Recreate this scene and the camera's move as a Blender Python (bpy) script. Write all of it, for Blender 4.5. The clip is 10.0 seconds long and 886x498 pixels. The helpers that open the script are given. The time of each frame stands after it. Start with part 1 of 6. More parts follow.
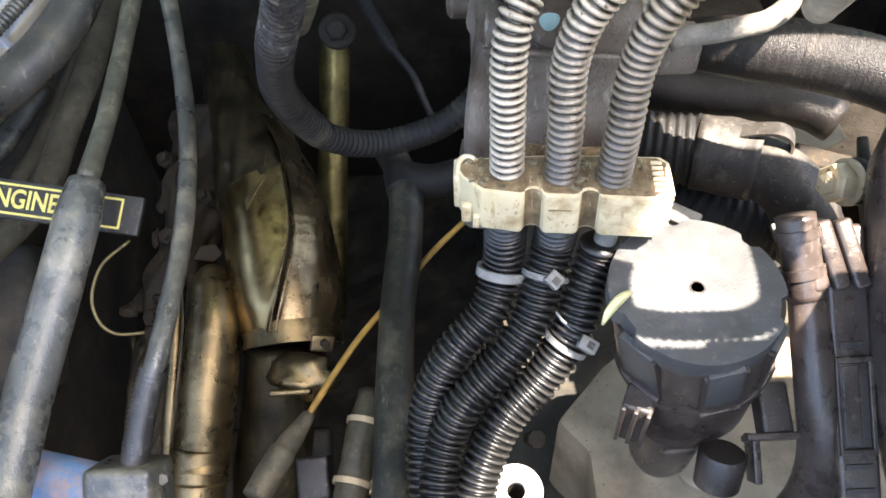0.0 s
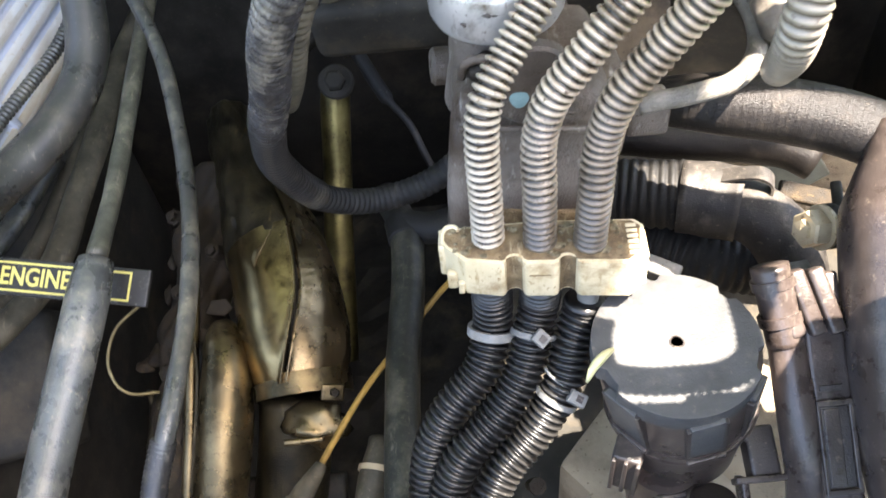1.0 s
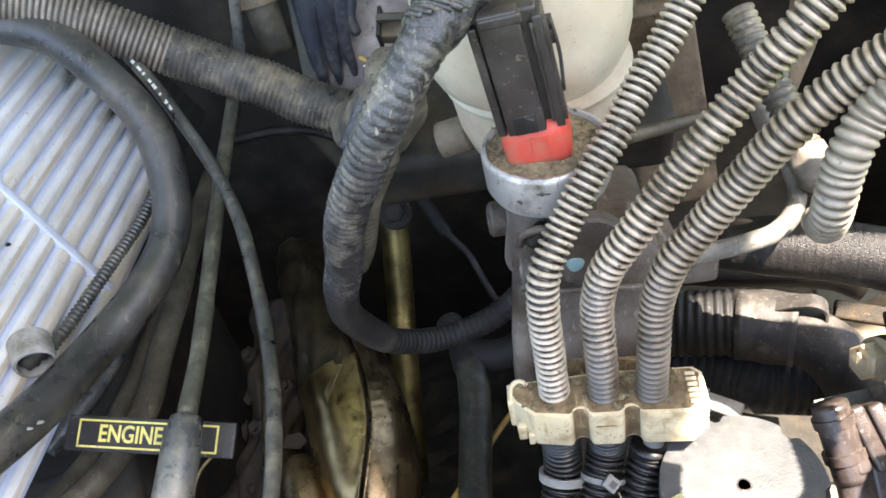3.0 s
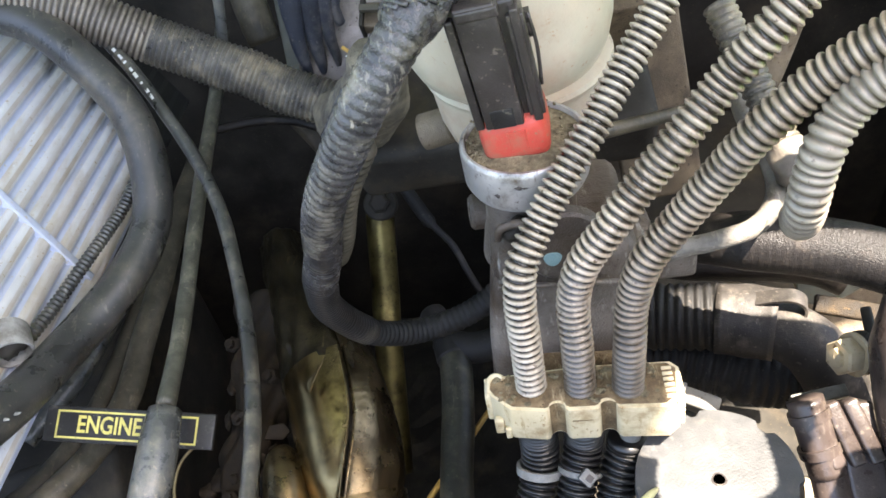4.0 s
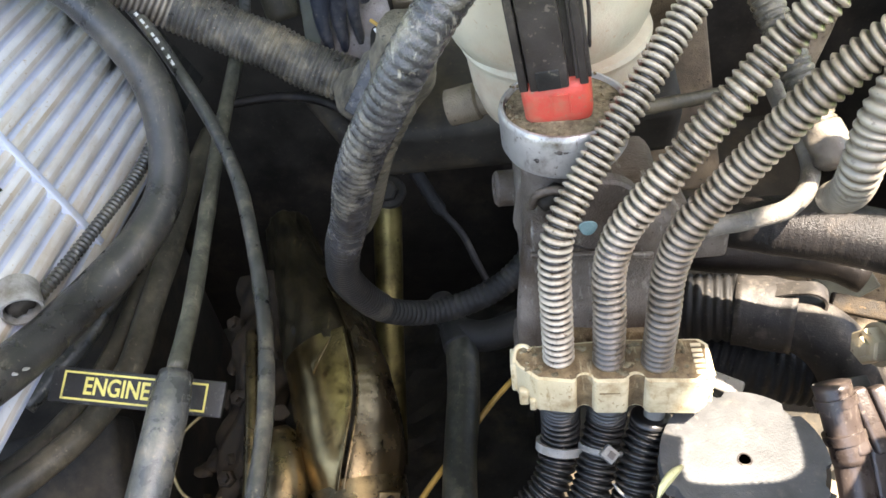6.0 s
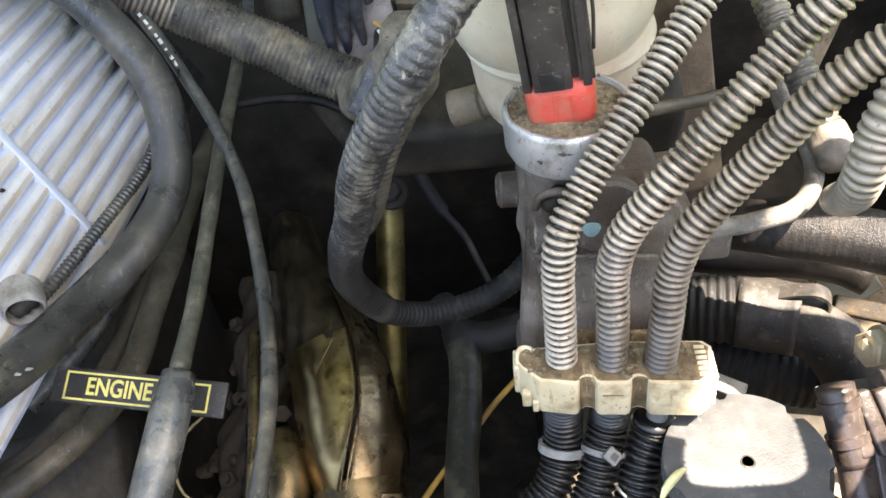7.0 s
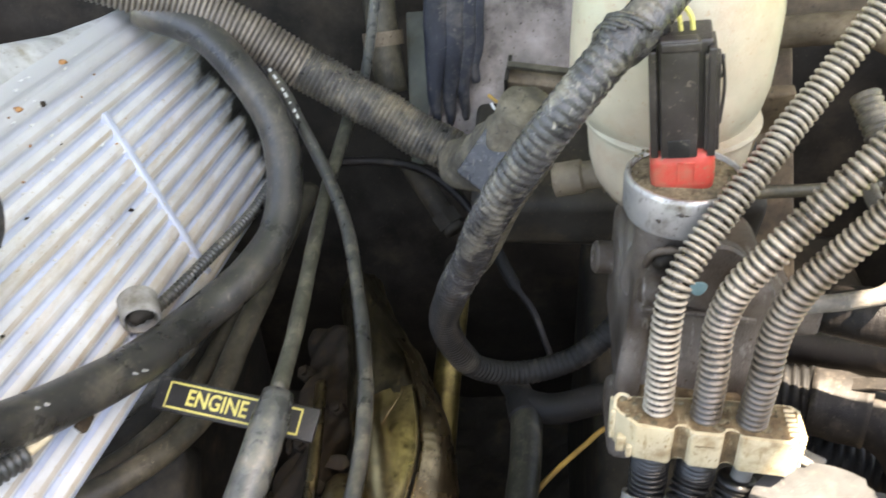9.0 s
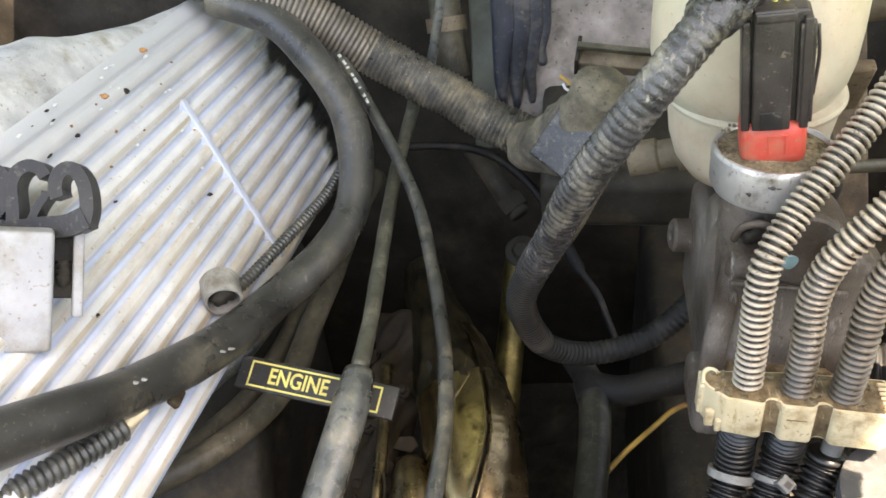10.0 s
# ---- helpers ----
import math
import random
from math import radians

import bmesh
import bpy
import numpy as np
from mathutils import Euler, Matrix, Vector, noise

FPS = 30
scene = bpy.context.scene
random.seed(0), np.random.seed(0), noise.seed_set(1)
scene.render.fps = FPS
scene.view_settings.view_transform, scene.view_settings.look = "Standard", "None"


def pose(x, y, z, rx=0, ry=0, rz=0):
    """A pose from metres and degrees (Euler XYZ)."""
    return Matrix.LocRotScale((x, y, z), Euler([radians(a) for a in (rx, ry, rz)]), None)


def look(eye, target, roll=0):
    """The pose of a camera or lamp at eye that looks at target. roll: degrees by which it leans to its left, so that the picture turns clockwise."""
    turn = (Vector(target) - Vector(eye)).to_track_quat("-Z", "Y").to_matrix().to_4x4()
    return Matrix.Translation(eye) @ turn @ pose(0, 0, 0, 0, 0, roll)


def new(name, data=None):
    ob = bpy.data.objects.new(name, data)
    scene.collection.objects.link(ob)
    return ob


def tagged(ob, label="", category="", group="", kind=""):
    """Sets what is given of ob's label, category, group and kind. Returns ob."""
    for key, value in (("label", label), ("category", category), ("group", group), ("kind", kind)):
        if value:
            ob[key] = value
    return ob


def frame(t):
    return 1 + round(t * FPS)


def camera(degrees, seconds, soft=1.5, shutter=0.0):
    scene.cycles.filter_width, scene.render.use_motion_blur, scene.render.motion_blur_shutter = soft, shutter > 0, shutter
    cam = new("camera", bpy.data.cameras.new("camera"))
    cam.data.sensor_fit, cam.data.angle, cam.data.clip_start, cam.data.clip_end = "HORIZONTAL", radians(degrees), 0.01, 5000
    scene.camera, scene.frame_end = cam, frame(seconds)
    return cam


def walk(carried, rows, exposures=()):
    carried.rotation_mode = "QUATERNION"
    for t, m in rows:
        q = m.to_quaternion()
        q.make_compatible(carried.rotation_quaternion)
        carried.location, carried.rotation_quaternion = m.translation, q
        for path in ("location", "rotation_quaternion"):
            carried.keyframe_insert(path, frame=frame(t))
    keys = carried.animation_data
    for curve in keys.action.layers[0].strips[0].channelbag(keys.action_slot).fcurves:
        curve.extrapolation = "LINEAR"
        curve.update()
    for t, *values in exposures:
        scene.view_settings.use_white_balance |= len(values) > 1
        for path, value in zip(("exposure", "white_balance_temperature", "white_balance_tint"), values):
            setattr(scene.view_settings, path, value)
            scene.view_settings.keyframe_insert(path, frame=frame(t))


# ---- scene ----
cam = camera(54.9, 10.0, soft=1.6, shutter=0.5)
PATH = [
    (0, (0.005, 0.011, 1.296), (-0.036, 1.228, -0.291), -3.3),
    (0.5, (0.005, 0.012, 1.305), (-0.046, 1.25, -0.265), -3.9),
    (1, (0.022, 0.017, 1.325), (-0.061, 1.269, -0.233), -7.6),
    (1.5, (0.032, 0.022, 1.345), (-0.099, 1.311, -0.178), -11.4),
    (2, (0.038, 0.026, 1.382), (-0.135, 1.427, -0.035), -15.0),
    (2.5, (0.02, 0.021, 1.372), (-0.173, 1.445, -0.019), -13.8),
    (4, (0.029, 0.024, 1.37), (-0.142, 1.423, -0.049), -12.7),
    (4.5, (0.017, 0.011, 1.372), (-0.164, 1.413, -0.043), -12.0),
    (5, (0.013, 0.015, 1.357), (-0.149, 1.429, -0.049), -10.1),
    (5.5, (0.006, 0.012, 1.353), (-0.131, 1.428, -0.053), -9.0),
    (7, (0.003, 0.012, 1.353), (-0.138, 1.431, -0.049), -8.9),
    (7.5, (0.009, 0.014, 1.356), (-0.142, 1.449, -0.03), -8.5),
    (8, (-0.033, -0.026, 1.35), (-0.2, 1.519, 0.092), -3.7),
    (8.5, (-0.033, -0.023, 1.342), (-0.199, 1.565, 0.138), -2.6),
    (9, (-0.044, -0.04, 1.358), (-0.236, 1.534, 0.139), -3.3),
    (9.5, (-0.061, -0.049, 1.358), (-0.321, 1.5, 0.12), -5.0),
    (10, (-0.069, -0.052, 1.356), (-0.352, 1.501, 0.129), -5.8),
]
walk(cam, [(t, look(eye, target, roll)) for t, eye, target, roll in PATH], [(0.0, 3.10, 7150, 12), (1.0, 3.24, 7150, 12), (1.5, 3.0, 7250, 12), (2.0, 2.91, 7100, 12), (5.0, 2.90, 7350, 12), (9.0, 2.94, 8000, 12), (10.0, 2.95, 8600, 12)])


# ---- light ----
SUN_WAY = Vector((0.30, -0.20, 0.93)).normalized()
world = bpy.data.worlds.new("sky")
scene.world = world
world.use_nodes = True
wn = world.node_tree.nodes
sky = wn.new("ShaderNodeTexSky")
sky.sky_type = "NISHITA"
sky.sun_disc = False
sky.sun_elevation = math.asin(SUN_WAY.z)
sky.sun_rotation = math.atan2(SUN_WAY.x, SUN_WAY.y)
sky.air_density, sky.dust_density = 1.0, 2.0
wn["Background"].inputs["Strength"].default_value = 0.15
world.node_tree.links.new(sky.outputs["Color"], wn["Background"].inputs["Color"])
sun = new("sun", bpy.data.lights.new("sun", "SUN"))
sun.data.energy, sun.data.angle, sun.data.color = 5.0, radians(0.5), (1.0, 0.965, 0.92)
sun.matrix_world = look((0.8, 0.0, 3.0), Vector((0.8, 0.0, 3.0)) - SUN_WAY)


# ---- materials ----
def mat(name, c1, c2, rough=0.6, metal=0.0, scale=60.0, bump=0.25, dirt=None, dirt_amount=0.4, dirt_scale=18.0,
        stretch=(1, 1, 1), fine=900.0, spec=0.4, streak_turn=(0, 0, 0), mottle=0.35, scuff=None):
    """Two-tone noise, dust or dirt in patches of their own, fine grain in the relief and the gloss."""
    m = bpy.data.materials.new(name)
    m.use_nodes = True
    n, l = m.node_tree.nodes, m.node_tree.links
    b = n["Principled BSDF"]
    co = n.new("ShaderNodeTexCoord")
    mp = n.new("ShaderNodeMapping")
    mp.inputs["Scale"].default_value = stretch
    mp.inputs["Rotation"].default_value = streak_turn
    l.new(co.outputs["Object"], mp.inputs["Vector"])

    def noisy(sc, detail, rough_n, src):
        t = n.new("ShaderNodeTexNoise")
        t.inputs["Scale"].default_value, t.inputs["Detail"].default_value = sc, detail
        t.inputs["Roughness"].default_value = rough_n
        l.new(src, t.inputs["Vector"])
        return t.outputs["Fac"]

    def ramp(src, lo, hi):
        r = n.new("ShaderNodeMapRange")
        r.inputs["From Min"].default_value, r.inputs["From Max"].default_value = lo, hi
        l.new(src, r.inputs["Value"])
        return r.outputs["Result"]

    def mix(fac, a, c):
        x = n.new("ShaderNodeMix")
        x.data_type = "RGBA"
        l.new(fac, x.inputs[0])
        for value, sock in ((a, x.inputs[6]), (c, x.inputs[7])):
            if isinstance(value, tuple):
                sock.default_value = (*value, 1)
            else:
                l.new(value, sock)
        return x.outputs[2]

    grain = noisy(scale, 6, 0.6, mp.outputs["Vector"])
    tiny = noisy(fine, 2, 0.6, co.outputs["Object"])
    col = mix(ramp(grain, 0.3, 0.7), c1, c2)
    if dirt:
        spots = noisy(dirt_scale, 7, 0.68, mp.outputs["Vector"])
        mask = ramp(spots, 0.66 - 0.4 * dirt_amount, 0.78 - 0.2 * dirt_amount)
        col = mix(mask, col, dirt)
        specks = ramp(noisy(fine * 0.3, 3, 0.6, co.outputs["Object"]), 0.64, 0.7)
        col = mix(specks, col, dirt)
    if scuff:
        mp2 = n.new("ShaderNodeMapping")
        mp2.inputs["Scale"].default_value, mp2.inputs["Rotation"].default_value = (1.0, 0.22, 0.3), (0.4, 0.2, 0.6)
        l.new(co.outputs["Object"], mp2.inputs["Vector"])
        col = mix(ramp(noisy(210, 5, 0.7, mp2.outputs["Vector"]), 0.60, 0.72), col, scuff)
    if mottle:
        tone = n.new("ShaderNodeMapRange")
        tone.inputs["From Min"].default_value, tone.inputs["From Max"].default_value = 0.3, 0.7
        tone.inputs["To Min"].default_value, tone.inputs["To Max"].default_value = 1 - mottle, 1 + mottle
        l.new(noisy(21, 4, 0.6, co.outputs["Object"]), tone.inputs["Value"])
        mul = n.new("ShaderNodeVectorMath")
        mul.operation = "SCALE"
        l.new(col, mul.inputs[0])
        l.new(tone.outputs["Result"], mul.inputs["Scale"])
        col = mul.outputs["Vector"]
    l.new(col, b.inputs["Base Color"])
    rr = n.new("ShaderNodeMapRange")
    rr.inputs["To Min"].default_value, rr.inputs["To Max"].default_value = max(rough - 0.14, 0.05), min(rough + 0.16, 1)
    l.new(grain, rr.inputs["Value"])
    l.new(rr.outputs["Result"], b.inputs["Roughness"])
    b.inputs["Metallic"].default_value = metal
    b.inputs["Specular IOR Level"].default_value = spec
    bp = n.new("ShaderNodeBump")
    bp.inputs["Strength"].default_value, bp.inputs["Distance"].default_value = bump, 0.0012
    hs = n.new("ShaderNodeMath")
    hs.operation = "ADD"
    l.new(grain, hs.inputs[0])
    l.new(tiny, hs.inputs[1])
    l.new(hs.outputs[0], bp.inputs["Height"])
    l.new(bp.outputs["Normal"], b.inputs["Normal"])
    return m


M = {
    "rubber": mat("rubber", (0.014, 0.0135, 0.0135), (0.030, 0.028, 0.027), 0.36, scale=70, dirt=(0.10, 0.088, 0.068), dirt_amount=0.30, dirt_scale=25, spec=0.5, scuff=(0.10, 0.09, 0.075)),
    "rubber_dusty": mat("rubber_dusty", (0.026, 0.027, 0.025), (0.066, 0.065, 0.057), 0.30, scale=75, dirt=(0.17, 0.15, 0.11), dirt_amount=0.40, dirt_scale=40, spec=0.6, scuff=(0.19, 0.175, 0.14)),
    "sleeve_grey": mat("sleeve_grey", (0.055, 0.059, 0.056), (0.125, 0.126, 0.115), 0.28, scale=60, dirt=(0.22, 0.195, 0.145), dirt_amount=0.32, dirt_scale=30, spec=0.65, scuff=(0.27, 0.25, 0.2)),
    "conduit_pale": mat("conduit_pale", (0.36, 0.295, 0.22), (0.50, 0.43, 0.335), 0.27, scale=120, dirt=(0.15, 0.11, 0.07), dirt_amount=0.36, dirt_scale=40, bump=0.12, spec=0.7, scuff=(0.17, 0.128, 0.086), mottle=0.28),
    "conduit_grey": mat("conduit_grey", (0.29, 0.228, 0.168), (0.43, 0.355, 0.268), 0.28, scale=120, dirt=(0.08, 0.054, 0.032), dirt_amount=0.44, dirt_scale=40, bump=0.15, spec=0.7, scuff=(0.12, 0.087, 0.057), mottle=0.3),
    "conduit_brown": mat("conduit_brown", (0.23, 0.175, 0.122), (0.355, 0.284, 0.21), 0.34, scale=120, dirt=(0.075, 0.049, 0.03), dirt_amount=0.44, dirt_scale=40, bump=0.18, spec=0.6, scuff=(0.40, 0.325, 0.245), mottle=0.35),
    "conduit_tan": mat("conduit_tan", (0.27, 0.225, 0.175), (0.36, 0.31, 0.25), 0.32, scale=90, dirt=(0.17, 0.135, 0.10), dirt_amount=0.4, dirt_scale=30, bump=0.12, spec=0.6),
    "conduit_black": mat("conduit_black", (0.015, 0.0145, 0.014), (0.032, 0.030, 0.028), 0.32, scale=90, dirt=(0.10, 0.092, 0.078), dirt_amount=0.18, dirt_scale=40, bump=0.08, spec=0.5, mottle=0.3),
    "conduit_dusty": mat("conduit_dusty", (0.09, 0.077, 0.063), (0.23, 0.195, 0.155), 0.42, scale=75, dirt=(0.30, 0.25, 0.185), dirt_amount=0.32, dirt_scale=34, scuff=(0.045, 0.039, 0.033), mottle=0.5),
    "tape": mat("tape", (0.018, 0.0175, 0.019), (0.062, 0.058, 0.058), 0.25, scale=85, dirt=(0.19, 0.168, 0.132), dirt_amount=0.38, dirt_scale=45, bump=0.5, spec=0.65, scuff=(0.24, 0.215, 0.175), mottle=0.5),
    "cream": mat("cream", (0.57, 0.47, 0.29), (0.67, 0.565, 0.38), 0.42, scale=60, dirt=(0.28, 0.165, 0.07), dirt_amount=0.36, dirt_scale=45, mottle=0.15, scuff=(0.36, 0.24, 0.11)),
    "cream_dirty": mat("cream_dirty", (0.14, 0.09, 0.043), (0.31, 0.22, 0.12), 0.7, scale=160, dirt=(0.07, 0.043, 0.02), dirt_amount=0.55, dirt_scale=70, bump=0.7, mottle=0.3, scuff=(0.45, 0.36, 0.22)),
    "red": mat("red", (0.48, 0.055, 0.038), (0.58, 0.085, 0.06), 0.45, scale=50, dirt=(0.32, 0.15, 0.09), dirt_amount=0.42, dirt_scale=50, mottle=0.12),
    "black_plastic": mat("black_plastic", (0.026, 0.0205, 0.0185), (0.046, 0.0375, 0.034), 0.40, scale=80, dirt=(0.12, 0.098, 0.078), dirt_amount=0.28, dirt_scale=40, spec=0.5),
    "rubber_matte": mat("rubber_matte", (0.010, 0.0095, 0.009), (0.022, 0.020, 0.018), 0.62, scale=70, dirt=(0.06, 0.05, 0.04), dirt_amount=0.3, dirt_scale=40, spec=0.35, scuff=(0.05, 0.043, 0.036)),
    "clip_plastic": mat("clip_plastic", (0.012, 0.011, 0.011), (0.026, 0.024, 0.023), 0.45, scale=80, dirt=(0.085, 0.072, 0.058), dirt_amount=0.25, dirt_scale=60, spec=0.4, scuff=(0.09, 0.078, 0.065)),
    "cuff_dusty": mat("cuff_dusty", (0.020, 0.0175, 0.015), (0.050, 0.043, 0.037), 0.55, scale=60, dirt=(0.13, 0.11, 0.088), dirt_amount=0.34, dirt_scale=34, spec=0.4, scuff=(0.10, 0.085, 0.07), mottle=0.45),
    "cap_plastic": mat("cap_plastic", (0.050, 0.050, 0.050), (0.072, 0.071, 0.070), 0.5, scale=90, dirt=(0.105, 0.096, 0.084), dirt_amount=0.25, dirt_scale=60),
    "body_plastic": mat("body_plastic", (0.033, 0.024, 0.0205), (0.062, 0.047, 0.041), 0.29, scale=80, dirt=(0.115, 0.09, 0.07), dirt_amount=0.24, dirt_scale=50, bump=0.14, spec=0.5, scuff=(0.105, 0.086, 0.072)),
    "cast": mat("cast", (0.14, 0.116, 0.098), (0.26, 0.226, 0.197), 0.46, metal=0.2, scale=80, dirt=(0.068, 0.043, 0.026), dirt_amount=0.62, dirt_scale=20, bump=0.6, scuff=(0.33, 0.30, 0.265), mottle=0.45),
    "cup_metal": mat("cup_metal", (0.46, 0.45, 0.44), (0.60, 0.58, 0.56), 0.36, metal=0.6, scale=50, dirt=(0.12, 0.095, 0.07), dirt_amount=0.33, dirt_scale=40, mottle=0.2, scuff=(0.25, 0.22, 0.19)),
    "grit": mat("grit", (0.13, 0.105, 0.06), (0.33, 0.27, 0.17), 0.95, scale=400, dirt=(0.07, 0.055, 0.03), dirt_amount=0.5, dirt_scale=150, bump=1.0),
    "reservoir": mat("reservoir", (0.56, 0.45, 0.335), (0.51, 0.482, 0.365), 0.36, scale=16, dirt=(0.47, 0.335, 0.23), dirt_amount=0.42, dirt_scale=18, mottle=0.16),
    "gold": mat("gold", (0.15, 0.118, 0.042), (0.25, 0.20, 0.078), 0.38, metal=0.85, scale=30, dirt=(0.045, 0.034, 0.015), dirt_amount=0.42, dirt_scale=26, bump=0.25, mottle=0.5),
    "shield": mat("shield", (0.29, 0.192, 0.080), (0.60, 0.445, 0.215), 0.22, metal=0.95, scale=16, dirt=(0.075, 0.048, 0.021), dirt_amount=0.32, dirt_scale=55, bump=0.14, mottle=0.45),
    "shield_brown": mat("shield_brown", (0.13, 0.09, 0.047), (0.36, 0.27, 0.15), 0.27, metal=0.85, scale=24, dirt=(0.045, 0.031, 0.016), dirt_amount=0.36, dirt_scale=45, bump=0.2, mottle=0.5),
    "exhaust": mat("exhaust", (0.095, 0.069, 0.034), (0.215, 0.160, 0.083), 0.28, metal=0.85, scale=30, dirt=(0.035, 0.024, 0.012), dirt_amount=0.34, dirt_scale=34, bump=0.25, mottle=0.45),
    "rust": mat("rust", (0.011, 0.0075, 0.004), (0.036, 0.023, 0.0105), 0.7, scale=90, dirt=(0.065, 0.040, 0.016), dirt_amount=0.26, dirt_scale=60, bump=0.8, mottle=0.5),
    "tan": mat("tan", (0.036, 0.031, 0.021), (0.085, 0.074, 0.052), 0.5, scale=60, dirt=(0.13, 0.108, 0.073), dirt_amount=0.38, dirt_scale=34, scuff=(0.14, 0.118, 0.08), mottle=0.45),
    "yellow": mat("yellow", (0.34, 0.195, 0.042), (0.44, 0.265, 0.065), 0.5, scale=60, dirt=(0.16, 0.09, 0.033), dirt_amount=0.38),
    "label_black": mat("label_black", (0.018, 0.018, 0.018), (0.03, 0.03, 0.03), 0.35, scale=60, dirt=(0.10, 0.095, 0.085), dirt_amount=0.2, dirt_scale=60),
    "label_yellow": mat("label_yellow", (0.60, 0.53, 0.13), (0.70, 0.62, 0.20), 0.5, scale=90, dirt=(0.30, 0.26, 0.10), dirt_amount=0.25, dirt_scale=80, mottle=0.15),
    "casing": mat("casing", (0.46, 0.50, 0.61), (0.56, 0.60, 0.70), 0.42, scale=45, dirt=(0.50, 0.46, 0.40), dirt_amount=0.22, dirt_scale=22, stretch=(1.0, 0.16, 1.0), streak_turn=(0.12, 0, 0), mottle=0.12),
    "casing_crest": mat("casing_crest", (0.62, 0.615, 0.61), (0.71, 0.71, 0.705), 0.6, scale=50, dirt=(0.49, 0.405, 0.295), dirt_amount=0.42, dirt_scale=24, stretch=(1.0, 0.25, 1.0), streak_turn=(0.12, 0, 0), mottle=0.12),
    "casing_streak": mat("casing_streak", (0.46, 0.38, 0.27), (0.66, 0.645, 0.62), 0.6, scale=70, dirt=(0.42, 0.31, 0.19), dirt_amount=0.30, dirt_scale=30, stretch=(1.0, 0.10, 1.0), streak_turn=(0.12, 0, 0), mottle=0.15),
    "casing_top": mat("casing_top", (0.38, 0.38, 0.375), (0.52, 0.52, 0.515), 0.55, scale=70, dirt=(0.26, 0.23, 0.18), dirt_amount=0.34, dirt_scale=30, bump=0.4),
    "white_plastic": mat("white_plastic", (0.31, 0.305, 0.31), (0.39, 0.385, 0.39), 0.55, scale=40, dirt=(0.24, 0.212, 0.17), dirt_amount=0.5, dirt_scale=30, mottle=0.12),
    "white_tube": mat("white_tube", (0.12, 0.108, 0.092), (0.21, 0.19, 0.165), 0.5, scale=120, dirt=(0.07, 0.058, 0.043), dirt_amount=0.4, dirt_scale=60, bump=0.5, scuff=(0.3, 0.27, 0.22)),
    "zinc": mat("zinc", (0.40, 0.31, 0.19), (0.52, 0.42, 0.27), 0.45, metal=0.15, scale=60, dirt=(0.18, 0.12, 0.07), dirt_amount=0.4, mottle=0.25),
    "beige": mat("beige", (0.25, 0.195, 0.128), (0.33, 0.268, 0.185), 0.5, metal=0.1, scale=25, dirt=(0.13, 0.092, 0.055), dirt_amount=0.45, dirt_scale=14, mottle=0.3),
    "dark_metal": mat("dark_metal", (0.025, 0.0225, 0.0185), (0.050, 0.044, 0.035), 0.65, metal=0.1, scale=25, dirt=(0.085, 0.065, 0.042), dirt_amount=0.4, dirt_scale=14, spec=0.2, mottle=0.4),
    "dark_paint": mat("dark_paint", (0.018, 0.0152, 0.012), (0.036, 0.030, 0.0235), 0.6, scale=20, dirt=(0.058, 0.045, 0.032), dirt_amount=0.4, dirt_scale=12, spec=0.2, mottle=0.4),
    "brown_metal": mat("brown_metal", (0.15, 0.115, 0.075), (0.25, 0.195, 0.135), 0.65, metal=0.1, scale=30, dirt=(0.07, 0.047, 0.027), dirt_amount=0.5, dirt_scale=18, bump=0.6, mottle=0.4),
    "grey_green": mat("grey_green", (0.085, 0.09, 0.075), (0.13, 0.135, 0.11), 0.55, scale=25, dirt=(0.12, 0.10, 0.07), dirt_amount=0.35, dirt_scale=16),
    "blue_paint": mat("blue_paint", (0.05, 0.16, 0.34), (0.08, 0.22, 0.42), 0.5, scale=50, dirt=(0.33, 0.2, 0.12), dirt_amount=0.55, dirt_scale=30),
    "blue_mark": mat("blue_mark", (0.20, 0.36, 0.38), (0.28, 0.42, 0.43), 0.5, scale=200),
    "tie_grey": mat("tie_grey", (0.15, 0.145, 0.13), (0.21, 0.20, 0.185), 0.4, scale=100, dirt=(0.09, 0.08, 0.06), dirt_amount=0.3),
    "paint_mark": mat("paint_mark", (0.62, 0.62, 0.60), (0.7, 0.7, 0.68), 0.5, scale=100, mottle=0.12),
    "hose_sheen": mat("hose_sheen", (0.022, 0.022, 0.021), (0.048, 0.046, 0.042), 0.29, scale=30, dirt=(0.125, 0.108, 0.08), dirt_amount=0.42, dirt_scale=16, fine=1200, spec=0.6, scuff=(0.14, 0.127, 0.098), mottle=0.45),
    "dusty_panel": mat("dusty_panel", (0.15, 0.127, 0.112), (0.27, 0.235, 0.215), 0.7, metal=0.05, scale=40, dirt=(0.055, 0.045, 0.036), dirt_amount=0.5, dirt_scale=22, bump=0.6, mottle=0.45),
    "brass_wire": mat("brass_wire", (0.17, 0.13, 0.06), (0.25, 0.20, 0.10), 0.4, metal=0.6, scale=60, dirt=(0.08, 0.06, 0.03), dirt_amount=0.3),
    "olive_cable": mat("olive_cable", (0.036, 0.037, 0.028), (0.098, 0.096, 0.072), 0.36, scale=90, dirt=(0.17, 0.155, 0.115), dirt_amount=0.38, dirt_scale=50, spec=0.5, scuff=(0.2, 0.185, 0.14), mottle=0.4),
    "caked": mat("caked", (0.12, 0.10, 0.07), (0.27, 0.23, 0.165), 0.85, scale=110, dirt=(0.07, 0.064, 0.057), dirt_amount=0.45, dirt_scale=30, bump=1.0),
